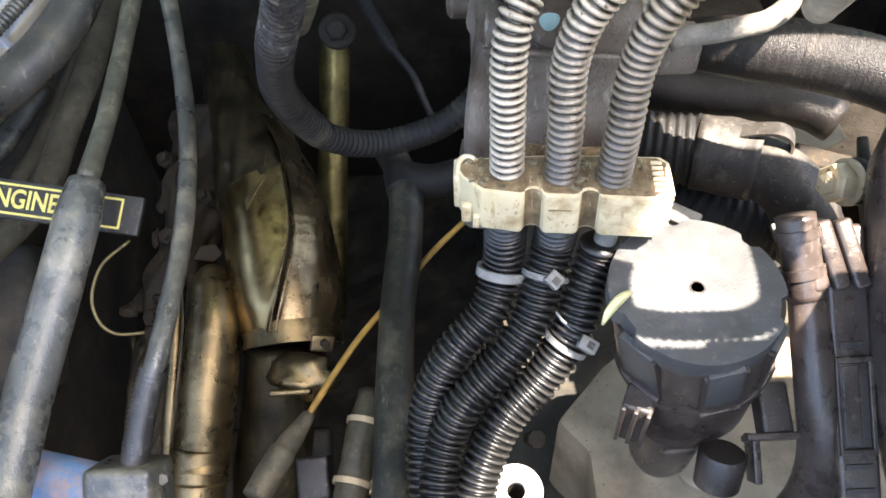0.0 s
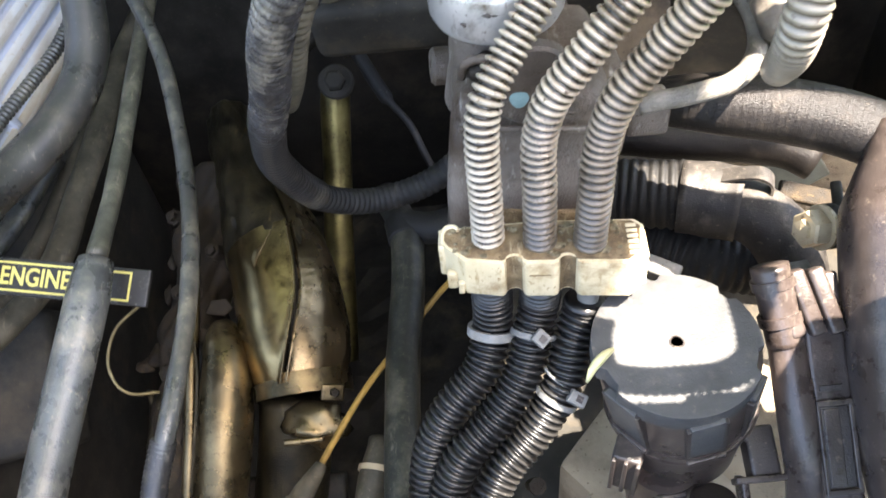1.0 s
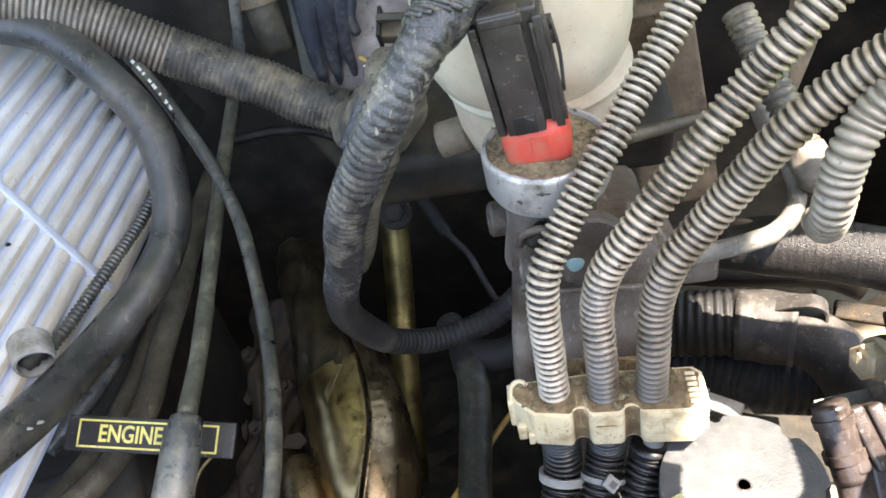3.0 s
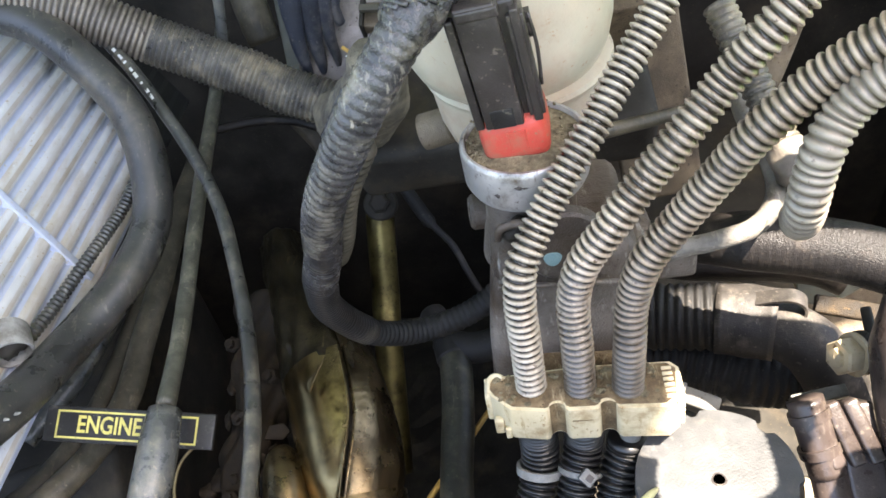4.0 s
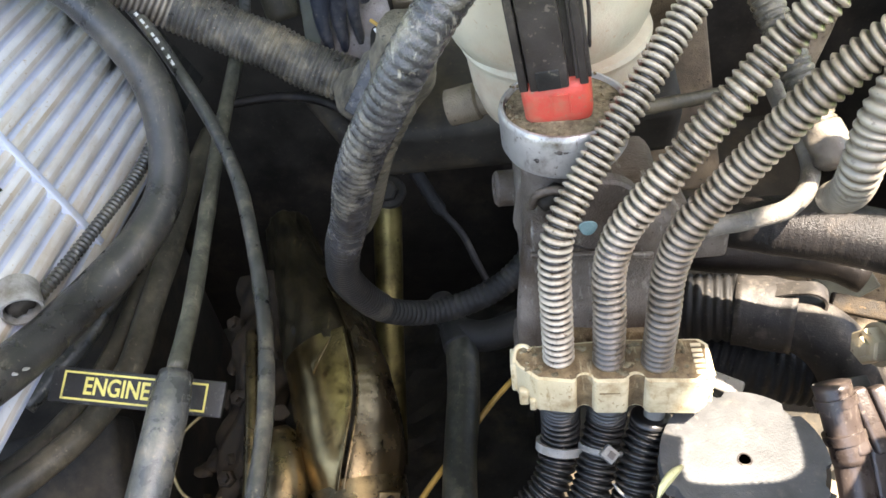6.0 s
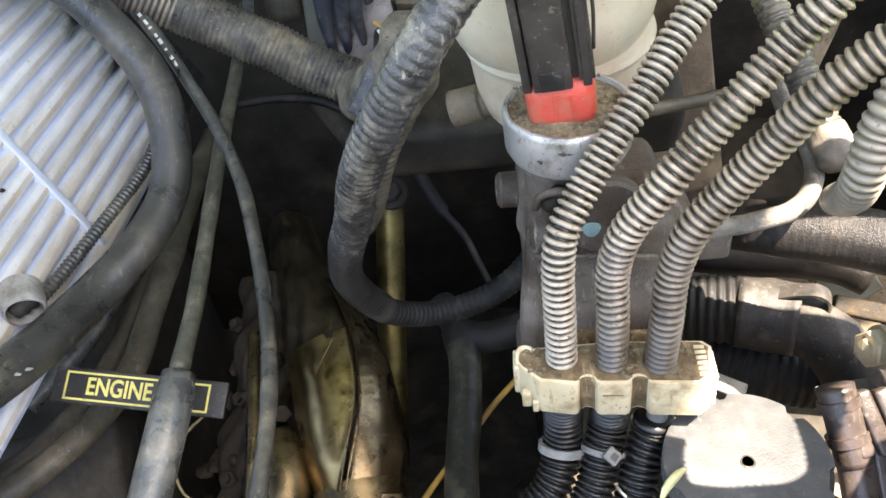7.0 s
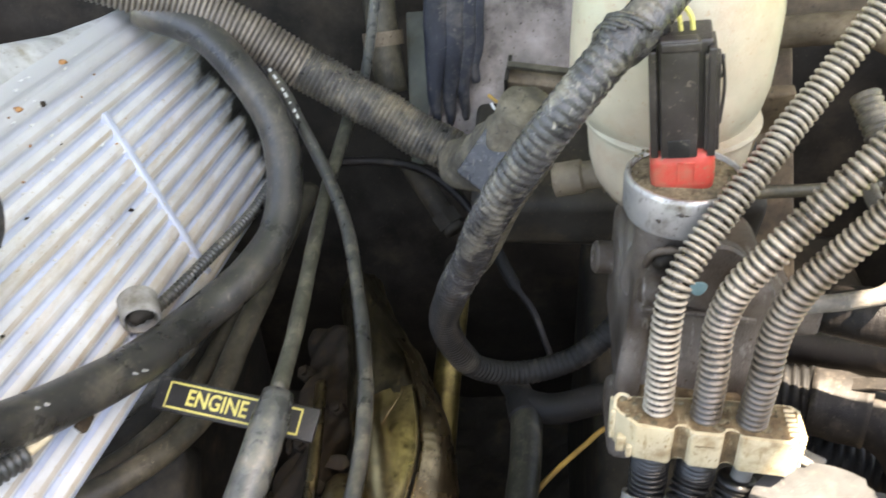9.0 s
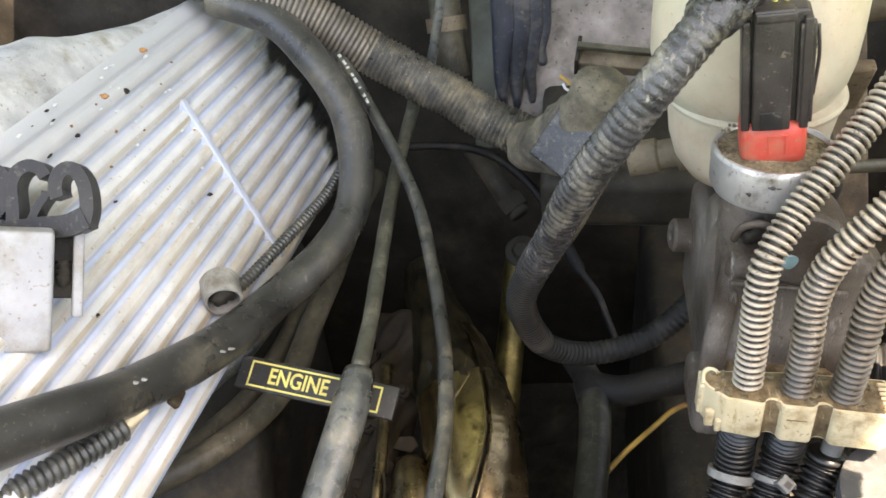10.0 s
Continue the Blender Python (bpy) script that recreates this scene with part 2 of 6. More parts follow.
    "tape_light": mat("tape_light", (0.024, 0.023, 0.021), (0.105, 0.095, 0.077), 0.31, scale=80, dirt=(0.24, 0.198, 0.132), dirt_amount=0.45, dirt_scale=30, bump=0.8, spec=0.55, scuff=(0.26, 0.22, 0.155), mottle=0.6),
    "tape_scrap": mat("tape_scrap", (0.50, 0.46, 0.22), (0.58, 0.54, 0.30), 0.5, scale=90, dirt=(0.3, 0.25, 0.12), dirt_amount=0.3),
    "deep_brown": mat("deep_brown", (0.085, 0.06, 0.035), (0.19, 0.138, 0.083), 0.7, metal=0.05, scale=30, dirt=(0.045, 0.03, 0.018), dirt_amount=0.5, dirt_scale=16, bump=0.6, mottle=0.55),
    "hose_mottled": mat("hose_mottled", (0.014, 0.0145, 0.011), (0.034, 0.034, 0.026), 0.42, scale=80, dirt=(0.085, 0.076, 0.052), dirt_amount=0.46, dirt_scale=44, fine=1300, spec=0.4, scuff=(0.11, 0.10, 0.07), mottle=0.5),
    "drape": mat("drape", (0.010, 0.012, 0.018), (0.028, 0.031, 0.042), 0.42, scale=40, dirt=(0.10, 0.09, 0.08), dirt_amount=0.30, dirt_scale=24, bump=0.5, mottle=0.4),
    "scorched": mat("scorched", (0.022, 0.017, 0.009), (0.075, 0.058, 0.029), 0.36, metal=0.55, scale=40, dirt=(0.014, 0.011, 0.006), dirt_amount=0.48, dirt_scale=30, bump=0.7, scuff=(0.14, 0.105, 0.05), mottle=0.55),
    "tie_pale": mat("tie_pale", (0.20, 0.195, 0.18), (0.28, 0.27, 0.25), 0.45, scale=100, dirt=(0.12, 0.105, 0.08), dirt_amount=0.3),
    "hose_brown": mat("hose_brown", (0.0105, 0.0088, 0.0078), (0.020, 0.0165, 0.0145), 0.36, scale=60, dirt=(0.055, 0.043, 0.033), dirt_amount=0.26, dirt_scale=60, fine=1400, bump=0.5, spec=0.3),
    "boss_grey": mat("boss_grey", (0.26, 0.25, 0.225), (0.38, 0.365, 0.335), 0.7, scale=90, dirt=(0.13, 0.11, 0.08), dirt_amount=0.5, dirt_scale=50, bump=0.6),
    "ocher_rust": mat("ocher_rust", (0.30, 0.14, 0.05), (0.42, 0.22, 0.09), 0.85, scale=200, dirt=(0.10, 0.05, 0.03), dirt_amount=0.4, dirt_scale=120, bump=0.8),
    "bodywork": mat("bodywork", (0.26, 0.27, 0.29), (0.30, 0.31, 0.33), 0.4, scale=10, mottle=0.12),
    "grass": mat("grass", (0.07, 0.13, 0.02), (0.14, 0.22, 0.04), 0.9, scale=12, dirt=(0.16, 0.12, 0.07), dirt_amount=0.3, dirt_scale=3),
}


def ragged_tint(m, way, lo, hi, colour, ragged=0.11, scale=75, pull=(1.0, 0.2, 1.0)):
    """A tint that begins at a ragged line across the part and thickens along the way given."""
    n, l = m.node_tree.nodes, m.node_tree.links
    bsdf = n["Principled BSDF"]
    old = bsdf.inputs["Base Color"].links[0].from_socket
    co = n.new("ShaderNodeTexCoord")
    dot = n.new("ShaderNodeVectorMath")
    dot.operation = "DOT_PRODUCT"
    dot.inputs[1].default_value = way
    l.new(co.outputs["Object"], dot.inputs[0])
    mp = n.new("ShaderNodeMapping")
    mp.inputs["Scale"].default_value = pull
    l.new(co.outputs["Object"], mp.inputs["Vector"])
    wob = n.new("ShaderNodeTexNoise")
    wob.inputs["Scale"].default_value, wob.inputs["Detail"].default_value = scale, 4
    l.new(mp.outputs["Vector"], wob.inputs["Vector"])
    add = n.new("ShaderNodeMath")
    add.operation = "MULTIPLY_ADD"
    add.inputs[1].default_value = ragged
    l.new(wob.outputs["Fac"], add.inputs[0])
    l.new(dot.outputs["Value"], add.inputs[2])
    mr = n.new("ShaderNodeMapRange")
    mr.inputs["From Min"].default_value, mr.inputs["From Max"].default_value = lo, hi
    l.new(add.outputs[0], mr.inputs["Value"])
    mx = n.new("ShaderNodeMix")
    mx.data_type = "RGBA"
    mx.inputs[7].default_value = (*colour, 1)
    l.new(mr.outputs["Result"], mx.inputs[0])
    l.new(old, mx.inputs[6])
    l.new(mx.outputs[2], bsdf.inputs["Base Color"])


def groove_shade(m, colour, lo, hi):
    """Shade and dirt in a ribbed conduit's grooves, put into the colour, uneven along it."""
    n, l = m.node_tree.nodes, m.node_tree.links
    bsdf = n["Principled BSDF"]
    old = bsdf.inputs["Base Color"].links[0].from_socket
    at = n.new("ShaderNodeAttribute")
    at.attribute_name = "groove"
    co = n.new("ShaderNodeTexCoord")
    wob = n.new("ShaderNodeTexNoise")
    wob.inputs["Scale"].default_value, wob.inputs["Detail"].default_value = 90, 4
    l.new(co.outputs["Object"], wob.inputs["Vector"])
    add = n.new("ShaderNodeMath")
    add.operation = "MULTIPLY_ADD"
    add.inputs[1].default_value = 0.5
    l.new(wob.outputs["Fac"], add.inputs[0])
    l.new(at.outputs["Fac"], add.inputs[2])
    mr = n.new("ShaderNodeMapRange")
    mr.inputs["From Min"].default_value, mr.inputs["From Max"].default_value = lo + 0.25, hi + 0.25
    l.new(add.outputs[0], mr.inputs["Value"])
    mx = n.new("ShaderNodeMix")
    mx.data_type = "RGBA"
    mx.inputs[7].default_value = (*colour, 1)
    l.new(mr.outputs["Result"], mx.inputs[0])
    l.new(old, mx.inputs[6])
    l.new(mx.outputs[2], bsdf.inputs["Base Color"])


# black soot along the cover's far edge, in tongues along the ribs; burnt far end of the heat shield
for key in ("casing", "casing_crest", "casing_streak"):
    ragged_tint(M[key], (0.10, 0.98, -0.16), 0.512, 0.545, (0.018, 0.018, 0.017), 0.12)
    # grey dust that has settled towards the top of the slope
    ragged_tint(M[key], (-0.4445, 0.11, 0.889), 1.165, 1.225, (0.47, 0.475, 0.485), 0.05, 55, (1, 0.5, 1))
# grey and brown conduits turn darker brown down towards the clamp
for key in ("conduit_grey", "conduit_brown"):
    ragged_tint(M[key], (0.0, 0.0, -1.0), -1.06, -0.99, (0.115, 0.088, 0.062), 0.06, 60, (1, 1, 1))
# groove shade painted into each conduit's colour, strongest deep between the ribs
groove_shade(M["conduit_pale"], (0.018, 0.013, 0.008), 0.34, 0.80)
groove_shade(M["conduit_grey"], (0.022, 0.016, 0.010), 0.34, 0.82)
groove_shade(M["conduit_brown"], (0.024, 0.017, 0.010), 0.34, 0.84)
groove_shade(M["conduit_dusty"], (0.045, 0.037, 0.028), 0.30, 0.95)
groove_shade(M["conduit_black"], (0.005, 0.005, 0.005), 0.30, 0.70)
groove_shade(M["conduit_tan"], (0.09, 0.068, 0.047), 0.40, 1.0)
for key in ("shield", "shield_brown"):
    ragged_tint(M[key], (0.0, 1.0, 0.0), 0.49, 0.64, (0.042, 0.031, 0.017), 0.08, 22, (1, 1, 1))

# ---- mesh helpers ----
def mesh(name, verts, faces, smooth=True):
    me = bpy.data.meshes.new(name)
    me.from_pydata([tuple(v) for v in verts], [], faces)
    if smooth:
        me.shade_smooth()
    me.update()
    return me


def thing(name, base, label, category, group="", kind=""):
    ob = new(name)
    ob.empty_display_size = 0.01
    ob.location = base
    return tagged(ob, label, category, group, kind)


def offset_of(ob):
    total = Vector((0, 0, 0))
    while ob is not None:
        total += ob.location
        ob = ob.parent
    return total


def part(name, me, material, parent=None, label="", second=""):
    """One mesh, in world places, as an object under a thing or a part."""
    if isinstance(me, bmesh.types.BMesh):
        data = bpy.data.meshes.new(name)
        me.to_mesh(data)
        me.free()
        me = data
    ob = new(name, me)
    me.materials.append(M[material])
    if second:
        me.materials.append(M[second])
    if parent is not None:
        ob.parent = parent
        ob.location = -offset_of(parent)
    return tagged(ob, label)


def solo(name, me, material, label, category, group="", kind="", second=""):
    return tagged(part(name, me, material, second=second), label, category, group, kind)


def spline(points, step):
    """Catmull-Rom through the points, even steps along it."""
    P = [np.array(p, float) for p in points]
    P = [2 * P[0] - P[1]] + P + [2 * P[-1] - P[-2]]
    out = []
    for i in range(1, len(P) - 2):
        a, b, c, d = P[i - 1:i + 3]
        for u in np.linspace(0, 1, 24, endpoint=False):
            out.append(0.5 * (2 * b + (c - a) * u + (2 * a - 5 * b + 4 * c - d) * u * u + (3 * b - a - 3 * c + d) * u ** 3))
    out = np.array(out + [P[-2]])
    run = np.concatenate([[0], np.cumsum(np.linalg.norm(np.diff(out, axis=0), axis=1))])
    n = max(int(run[-1] / step), 2)
    s = np.linspace(0, run[-1], n + 1)
    return s, np.stack([np.interp(s, run, out[:, k]) for k in range(3)], 1)


def sweep(name, points, radius, seg=20, step=0.006, up=(0.13, 0.21, 0.97)):
    """A round hose along the points; radius is a number or a function of run and angle."""
    s, P = spline(points, step)
    T = np.gradient(P, axis=0)
    T /= np.linalg.norm(T, axis=1)[:, None]
    u = np.array(up, float)
    ang = np.linspace(0, 2 * np.pi, seg, endpoint=False)
    verts, faces = [], []
    for i in range(len(P)):
        u = u - T[i] * u.dot(T[i])
        u /= np.linalg.norm(u)
        v = np.cross(T[i], u)
        r = radius(s[i], ang) if callable(radius) else np.full(seg, radius)
        verts.extend(P[i] + r[:, None] * (np.cos(ang)[:, None] * u + np.sin(ang)[:, None] * v))
    for i in range(len(P) - 1):
        for k in range(seg):
            k2 = (k + 1) % seg
            faces.append((i * seg + k, i * seg + k2, (i + 1) * seg + k2, (i + 1) * seg + k))
    faces.append(tuple(range(seg - 1, -1, -1)))
    faces.append(tuple(range((len(P) - 1) * seg, len(P) * seg)))
    return mesh(name, verts, faces)


def corrugated(name, points, r, pitch, depth, seg=22, slit=None, wear=0.0, crest=0.55):
    """A ribbed conduit: rounded ridges, narrow valleys, a slit along it where there is one."""
    def radius(s, ang):
        w = (0.5 - 0.5 * math.cos(2 * math.pi * s / pitch)) ** crest
        rr = np.full(len(ang), r - depth * (1 - w))
        if wear:
            rr = rr * (1 + wear * math.sin(s * 95.0) * np.sin(ang + s * 22))
        if slit is not None:
            d = np.abs((ang - slit + np.pi) % (2 * np.pi) - np.pi)
            rr = np.where(d < 0.17, rr - 0.0022, rr)
        return rr
    me = sweep(name, points, radius, seg, pitch / 8)
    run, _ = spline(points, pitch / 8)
    # how deep in a groove each ring lies, for the painted shade
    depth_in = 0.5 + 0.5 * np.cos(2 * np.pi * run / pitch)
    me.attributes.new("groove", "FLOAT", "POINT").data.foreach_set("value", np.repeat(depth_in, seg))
    return me


def worn(r, amount=0.03, freq=60.0):
    """An almost round section that swells and narrows a little along its run."""
    return lambda s, ang: r * (1 + amount * np.sin(s * freq + ang * 2) + 0.5 * amount * np.sin(s * freq * 2.7 + 1.3))


def axes_to(axis):
    return Vector(axis).normalized().to_track_quat("Z", "Y").to_matrix().to_4x4()


def lathe(name, profile, centre, axis=(0, 0, 1), seg=40, smooth=True, lump=0.0):
    """Turns (radius, height) pairs round an axis through the centre."""
    m = Matrix.Translation(centre) @ axes_to(axis)
    verts, faces = [], []
    for r, z in profile:
        for k in range(seg):
            a = 2 * math.pi * k / seg
            rr = max(r, 1e-5) * (1 + lump * math.sin(3 * a + z * 200))
            verts.append(m @ Vector((rr * math.cos(a), rr * math.sin(a), z)))
    for i in range(len(profile) - 1):
        for k in range(seg):
            k2 = (k + 1) % seg
            faces.append((i * seg + k, i * seg + k2, (i + 1) * seg + k2, (i + 1) * seg + k))
    if profile[0] != profile[-1]:
        faces.append(tuple(range(seg - 1, -1, -1)))
        faces.append(tuple(range((len(profile) - 1) * seg, len(profile) * seg)))
    me = mesh(name, verts, faces, smooth)
    if smooth:
        crisp(me)
    return me


def half_sweep(name, points, radius, a0, a1, up, seg=18, step=0.008, thick=0.0015, twist=None):
    """A bent sheet round part of a path: an open shell with thickness."""
    s, P = spline(points, step)
    T = np.gradient(P, axis=0)
    T /= np.linalg.norm(T, axis=1)[:, None]
    u = np.array(up, float)
    ang = np.radians(np.linspace(a0, a1, seg))
    verts, faces = [], []
    for i in range(len(P)):
        u = u - T[i] * u.dot(T[i])
        u /= np.linalg.norm(u)
        v = np.cross(T[i], u)
        r = np.broadcast_to(radius(s[i] / s[-1]), (seg,))[:, None]
        here = ang + (radians(twist(s[i] / s[-1])) if twist else 0.0)
        ring = np.cos(here)[:, None] * u + np.sin(here)[:, None] * v
        verts.extend(P[i] + r * ring)
        verts.extend(P[i] + (r - thick) * ring)
    w = 2 * seg
    for i in range(len(P) - 1):
        a, c = i * w, (i + 1) * w
        for k in range(seg - 1):
            faces.append((a + k, a + k + 1, c + k + 1, c + k))
            faces.append((a + seg + k + 1, a + seg + k, c + seg + k, c + seg + k + 1))
        faces.append((a, c, c + seg, a + seg))
        faces.append((a + seg - 1, a + w - 1, c + w - 1, c + seg - 1))
    for k in range(seg - 1):
        faces.append((k, seg + k, seg + k + 1, k + 1))
        e = (len(P) - 1) * w
        faces.append((e + k, e + k + 1, e + seg + k + 1, e + seg + k))
    me = mesh(name, verts, faces)
    crisp(me, 50)
    return me


def band(name, centre, axis, r, width, thick=0.0012, seg=30):
    """A strap round something."""
    h = width / 2
    return lathe(name, [(r, -h), (r + thick, -h), (r + thick, h), (r, h), (r, -h)], centre, axis, seg)


def crisp(me, angle=38):
    bm = bmesh.new()
    bm.from_mesh(me)
    for e in bm.edges:
        if len(e.link_faces) == 2 and e.calc_face_angle(0) > radians(angle):
            e.smooth = False
    bm.to_mesh(me)
    bm.free()


def frame_of(centre, x=(1, 0, 0), z=(0, 0, 1)):
    x, z = Vector(x).normalized(), Vector(z).normalized()
    y = z.cross(x).normalized()
    x = y.cross(z)
    return Matrix.Translation(centre) @ Matrix((x, y, z)).transposed().to_4x4()


def rbox(m, size, bevel=0.002, taper=1.0):
    """A box with rounded edges, its top narrowed by taper."""
    bm = bmesh.new()
    bmesh.ops.create_cube(bm, size=1)
    for v in bm.verts:
        k = taper if v.co.z > 0 else 1
        v.co = Vector((v.co.x * size[0] * k, v.co.y * size[1] * k, v.co.z * size[2]))
    if bevel:
        bmesh.ops.bevel(bm, geom=bm.edges[:], offset=bevel, segments=3, profile=0.6, affect="EDGES")
    bmesh.ops.transform(bm, matrix=m, verts=bm.verts)
    for f in bm.faces:
        f.smooth = True
    for e in bm.edges:
        if len(e.link_faces) == 2 and e.calc_face_angle(0) > radians(40):
            e.smooth = False
    return bm


def prism(m, outline, height, bevel=0.001):
    """A plate with the given outline, its edges rounded."""
    bm = bmesh.new()
    low = [bm.verts.new((x, y, 0)) for x, y in outline]
    f = bm.faces.new(low)
    top = bmesh.ops.extrude_face_region(bm, geom=[f])
    bmesh.ops.translate(bm, vec=(0, 0, height), verts=[v for v in top["geom"] if isinstance(v, bmesh.types.BMVert)])
    bmesh.ops.recalc_face_normals(bm, faces=bm.faces)
    if bevel:
        sharp = [e for e in bm.edges if e.calc_face_angle(0) > radians(25)]
        bmesh.ops.bevel(bm, geom=sharp, offset=bevel, segments=2, profile=0.6, affect="EDGES")
    bmesh.ops.transform(bm, matrix=m, verts=bm.verts)
    for fc in bm.faces:
        fc.smooth = True
    for e in bm.edges:
        if len(e.link_faces) == 2 and e.calc_face_angle(0) > radians(35):
            e.smooth = False
    return bm


def lump(centre, size, seed):
    """A rough, broken-looking casting."""
    bm = bmesh.new()
    bmesh.ops.create_icosphere(bm, subdivisions=3, radius=1)
    for v in bm.verts:
        d = noise.noise(v.co * 1.3 + Vector((seed * 3.1, 0, 0))) * 0.45 + noise.noise(v.co * 3.5 + Vector((0, seed * 5.3, 0))) * 0.2
        v.co = Vector(centre) + Vector((v.co.x * size[0], v.co.y * size[1], v.co.z * size[2])) * (1 + d)
    for f in bm.faces:
        f.smooth = True
    return bm


def join(*bms):
    out = bmesh.new()
    for b in bms:
        tmp = bpy.data.meshes.new("tmp")
        b.to_mesh(tmp)
        b.free()
        out.from_mesh(tmp)
        bpy.data.meshes.remove(tmp)
    return out



# ---- the setting: ground, car body round the engine bay ----
def slab(m, size):
    return rbox(m, size, 0.004)


ground = mesh("ground", [(-40, -40, 0), (40, -40, 0), (40, 40, 0), (-40, 40, 0)], [(0, 1, 2, 3)], False)
solo("ground", ground, "grass", "grassy ground under the parked car", "ground", kind="structure")
# front panel and right inner wing raised to darken the bay's depths
for nm, c, size, lab in (
    ("bulkhead", (-0.1, 1.0, 0.67), (1.6, 0.05, 0.91), "dirty dark painted bulkhead behind the engine"),
    ("inner_wing", (-0.88, 0.3, 0.62), (0.05, 1.4, 0.8), "dark painted inner wing of the engine bay"),
    ("inner_wing", (0.62, 0.3, 0.60), (0.05, 1.4, 0.80), "dark painted inner wing of the engine bay"),
    ("front_panel", (-0.1, -0.38, 0.64), (1.6, 0.05, 0.84), "dark painted front panel of the engine bay"),
):
    solo(nm, slab(pose(*c), size), "dark_paint", lab, "car body", kind="structure")
# out-of-view slab added so no sun reaches the grass below the bay
solo("floorpan", slab(pose(-0.1, 2.3, 0.27), (1.7, 2.5, 0.04)), "dark_paint", "unseen dark underside of the car, added to keep sun off the ground", "car body", kind="structure")
bonnet = thing("bonnet", (-0.25, 1.0, 1.12), "open painted car bonnet hinged at the bulkhead, unseen, cut to shape the sun", "bonnet")
# its plane rises from the hinge towards the front
# unseen; outline and grey skin chosen to shape sun and bounce over the bay
HOOD = [(0.78, 0.995), (0.70, 0.20), (0.443, 0.185), (0.443, -0.22), (-0.72, -0.22), (-0.72, 0.995)]
hb = bmesh.new()
low = [hb.verts.new((x, y, 1.1 + (1.0 - y) * 1.02)) for x, y in HOOD]
hf = hb.faces.new(low)
ext = bmesh.ops.extrude_face_region(hb, geom=[hf])
bmesh.ops.translate(hb, vec=(0, 0.02, 0.02), verts=[v for v in ext["geom"] if isinstance(v, bmesh.types.BMVert)])
bmesh.ops.recalc_face_normals(hb, faces=hb.faces)
part("skin", hb, "bodywork", bonnet)
tray = thing("undertray", (0.0, 0.3, 0.24), "dark sheet added below the engine to hide the lit ground, with gaps", "undertray")
# one added sheet keeping the bay's depths dark, ragged holes where grass shows
rt = random.Random(9)
GAPS = ((-0.176, 0.955), (-0.218, 0.462), (-0.218, 0.511))
NX, NY, CELL = 62, 56, 0.025
tv = [(-0.9 + CELL * i + rt.uniform(-0.008, 0.008), -0.4 + CELL * j + rt.uniform(-0.008, 0.008), 0.25 + rt.uniform(-0.004, 0.004)) for j in range(NY + 1) for i in range(NX + 1)]
tf = []
for j in range(NY):
    for i in range(NX):
        if not any(abs(-0.9 + CELL * (i + 0.5) - gx) < 0.011 and abs(-0.4 + CELL * (j + 0.5) - gy) < 0.013 for gx, gy in GAPS):
            a = j * (NX + 1) + i
            tf.append((a, a + 1, a + NX + 2, a + NX + 1))
part("sheet", mesh("sheet", tv, tf, False), "dark_metal", tray)

# out-of-view slab added to block sun from the sensor body and air pipe
SHADE_SLAB = [(0.176, -0.39), (0.67, -0.39), (0.67, 0.197), (0.25, 0.197), (0.235, 0.158), (0.176, 0.158)]
solo("shade_slab", prism(pose(0, 0, 1.155), SHADE_SLAB, 0.03, 0.003), "bodywork", "unseen painted slab added to keep sun off the sensor's front", "car body", kind="structure")

# upright added only to carry that unseen slab
solo("shade_slab_edge", slab(pose(0.655, -0.10, 1.075), (0.02, 0.58, 0.165)), "bodywork", "painted upright added to hold up the unseen slab", "car body", kind="structure")

# engine mass low down, dark and oily
block = thing("engine_block", (0.1, 0.5, 0.3), "dark oily cast engine block deep in the bay", "engine")
part("crankcase", rbox(pose(0.20, 0.55, 0.42), (0.34, 0.7, 0.5), 0.02), "dark_metal", block)
part("gearbox", rbox(pose(-0.62, 0.45, 0.45), (0.4, 0.8, 0.45), 0.03), "dark_metal", block)
part("sump", rbox(pose(-0.2, 0.05, 0.36), (0.5, 0.3, 0.3), 0.03), "dark_metal", block)

# ---- ribbed casing ----
RIB = Vector((0.045, 0.99, -0.10)).normalized()
FACE = Vector((0.894, -0.0, 0.447))
FACE = (FACE - RIB * FACE.dot(RIB)).normalized()
DOWN = RIB.cross(FACE).normalized()
if DOWN.z > 0:
    DOWN = -DOWN
BASE = Vector((-0.310, 0.357, 0.922))


def on_casing(along, upward, out=0.0):
    """A place on the sloping face: metres along the ribs, up the slope from its lower edge, out from it."""
    return BASE + RIB * along - DOWN * upward + FACE * out


casing = thing("engine_cover", (-0.45, 0.36, 0.90), "pale blue-grey ribbed cast cover, dusty, with rust-brown stains", "engine cover")
PITCH, RIBS = 0.0154, 14
rows = []
for i in range(RIBS):
    for u, h in ((0.0, 0.0), (0.10, 0.0002), (0.22, 0.0030), (0.34, 0.0041), (0.56, 0.0045), (0.78, 0.0040), (0.90, 0.0024)):
        up_slope = (i + u) * PITCH
        rows.append((up_slope, h))
S_TOP = RIBS * PITCH
verts, faces = [], []
ALONG = np.linspace(-0.30, 0.42, 73)
prof = [(-0.012, None), (0.0, 0.0)] + rows[1:] + [(S_TOP, 0.0)]
for a in ALONG:
    for s_up, h in prof:
        if h is None:
            verts.append(on_casing(a, 0.0, -0.03))
            continue
        fade = min(1.0, max(0.0, (0.345 - a) / 0.03))
        top_fade = min(1.0, max(0.0, (0.222 - s_up) / 0.03))
        verts.append(on_casing(a, s_up, h * fade * top_fade - 7.2 * max(0.0, s_up - 0.205) ** 2))
np_ = len(prof)
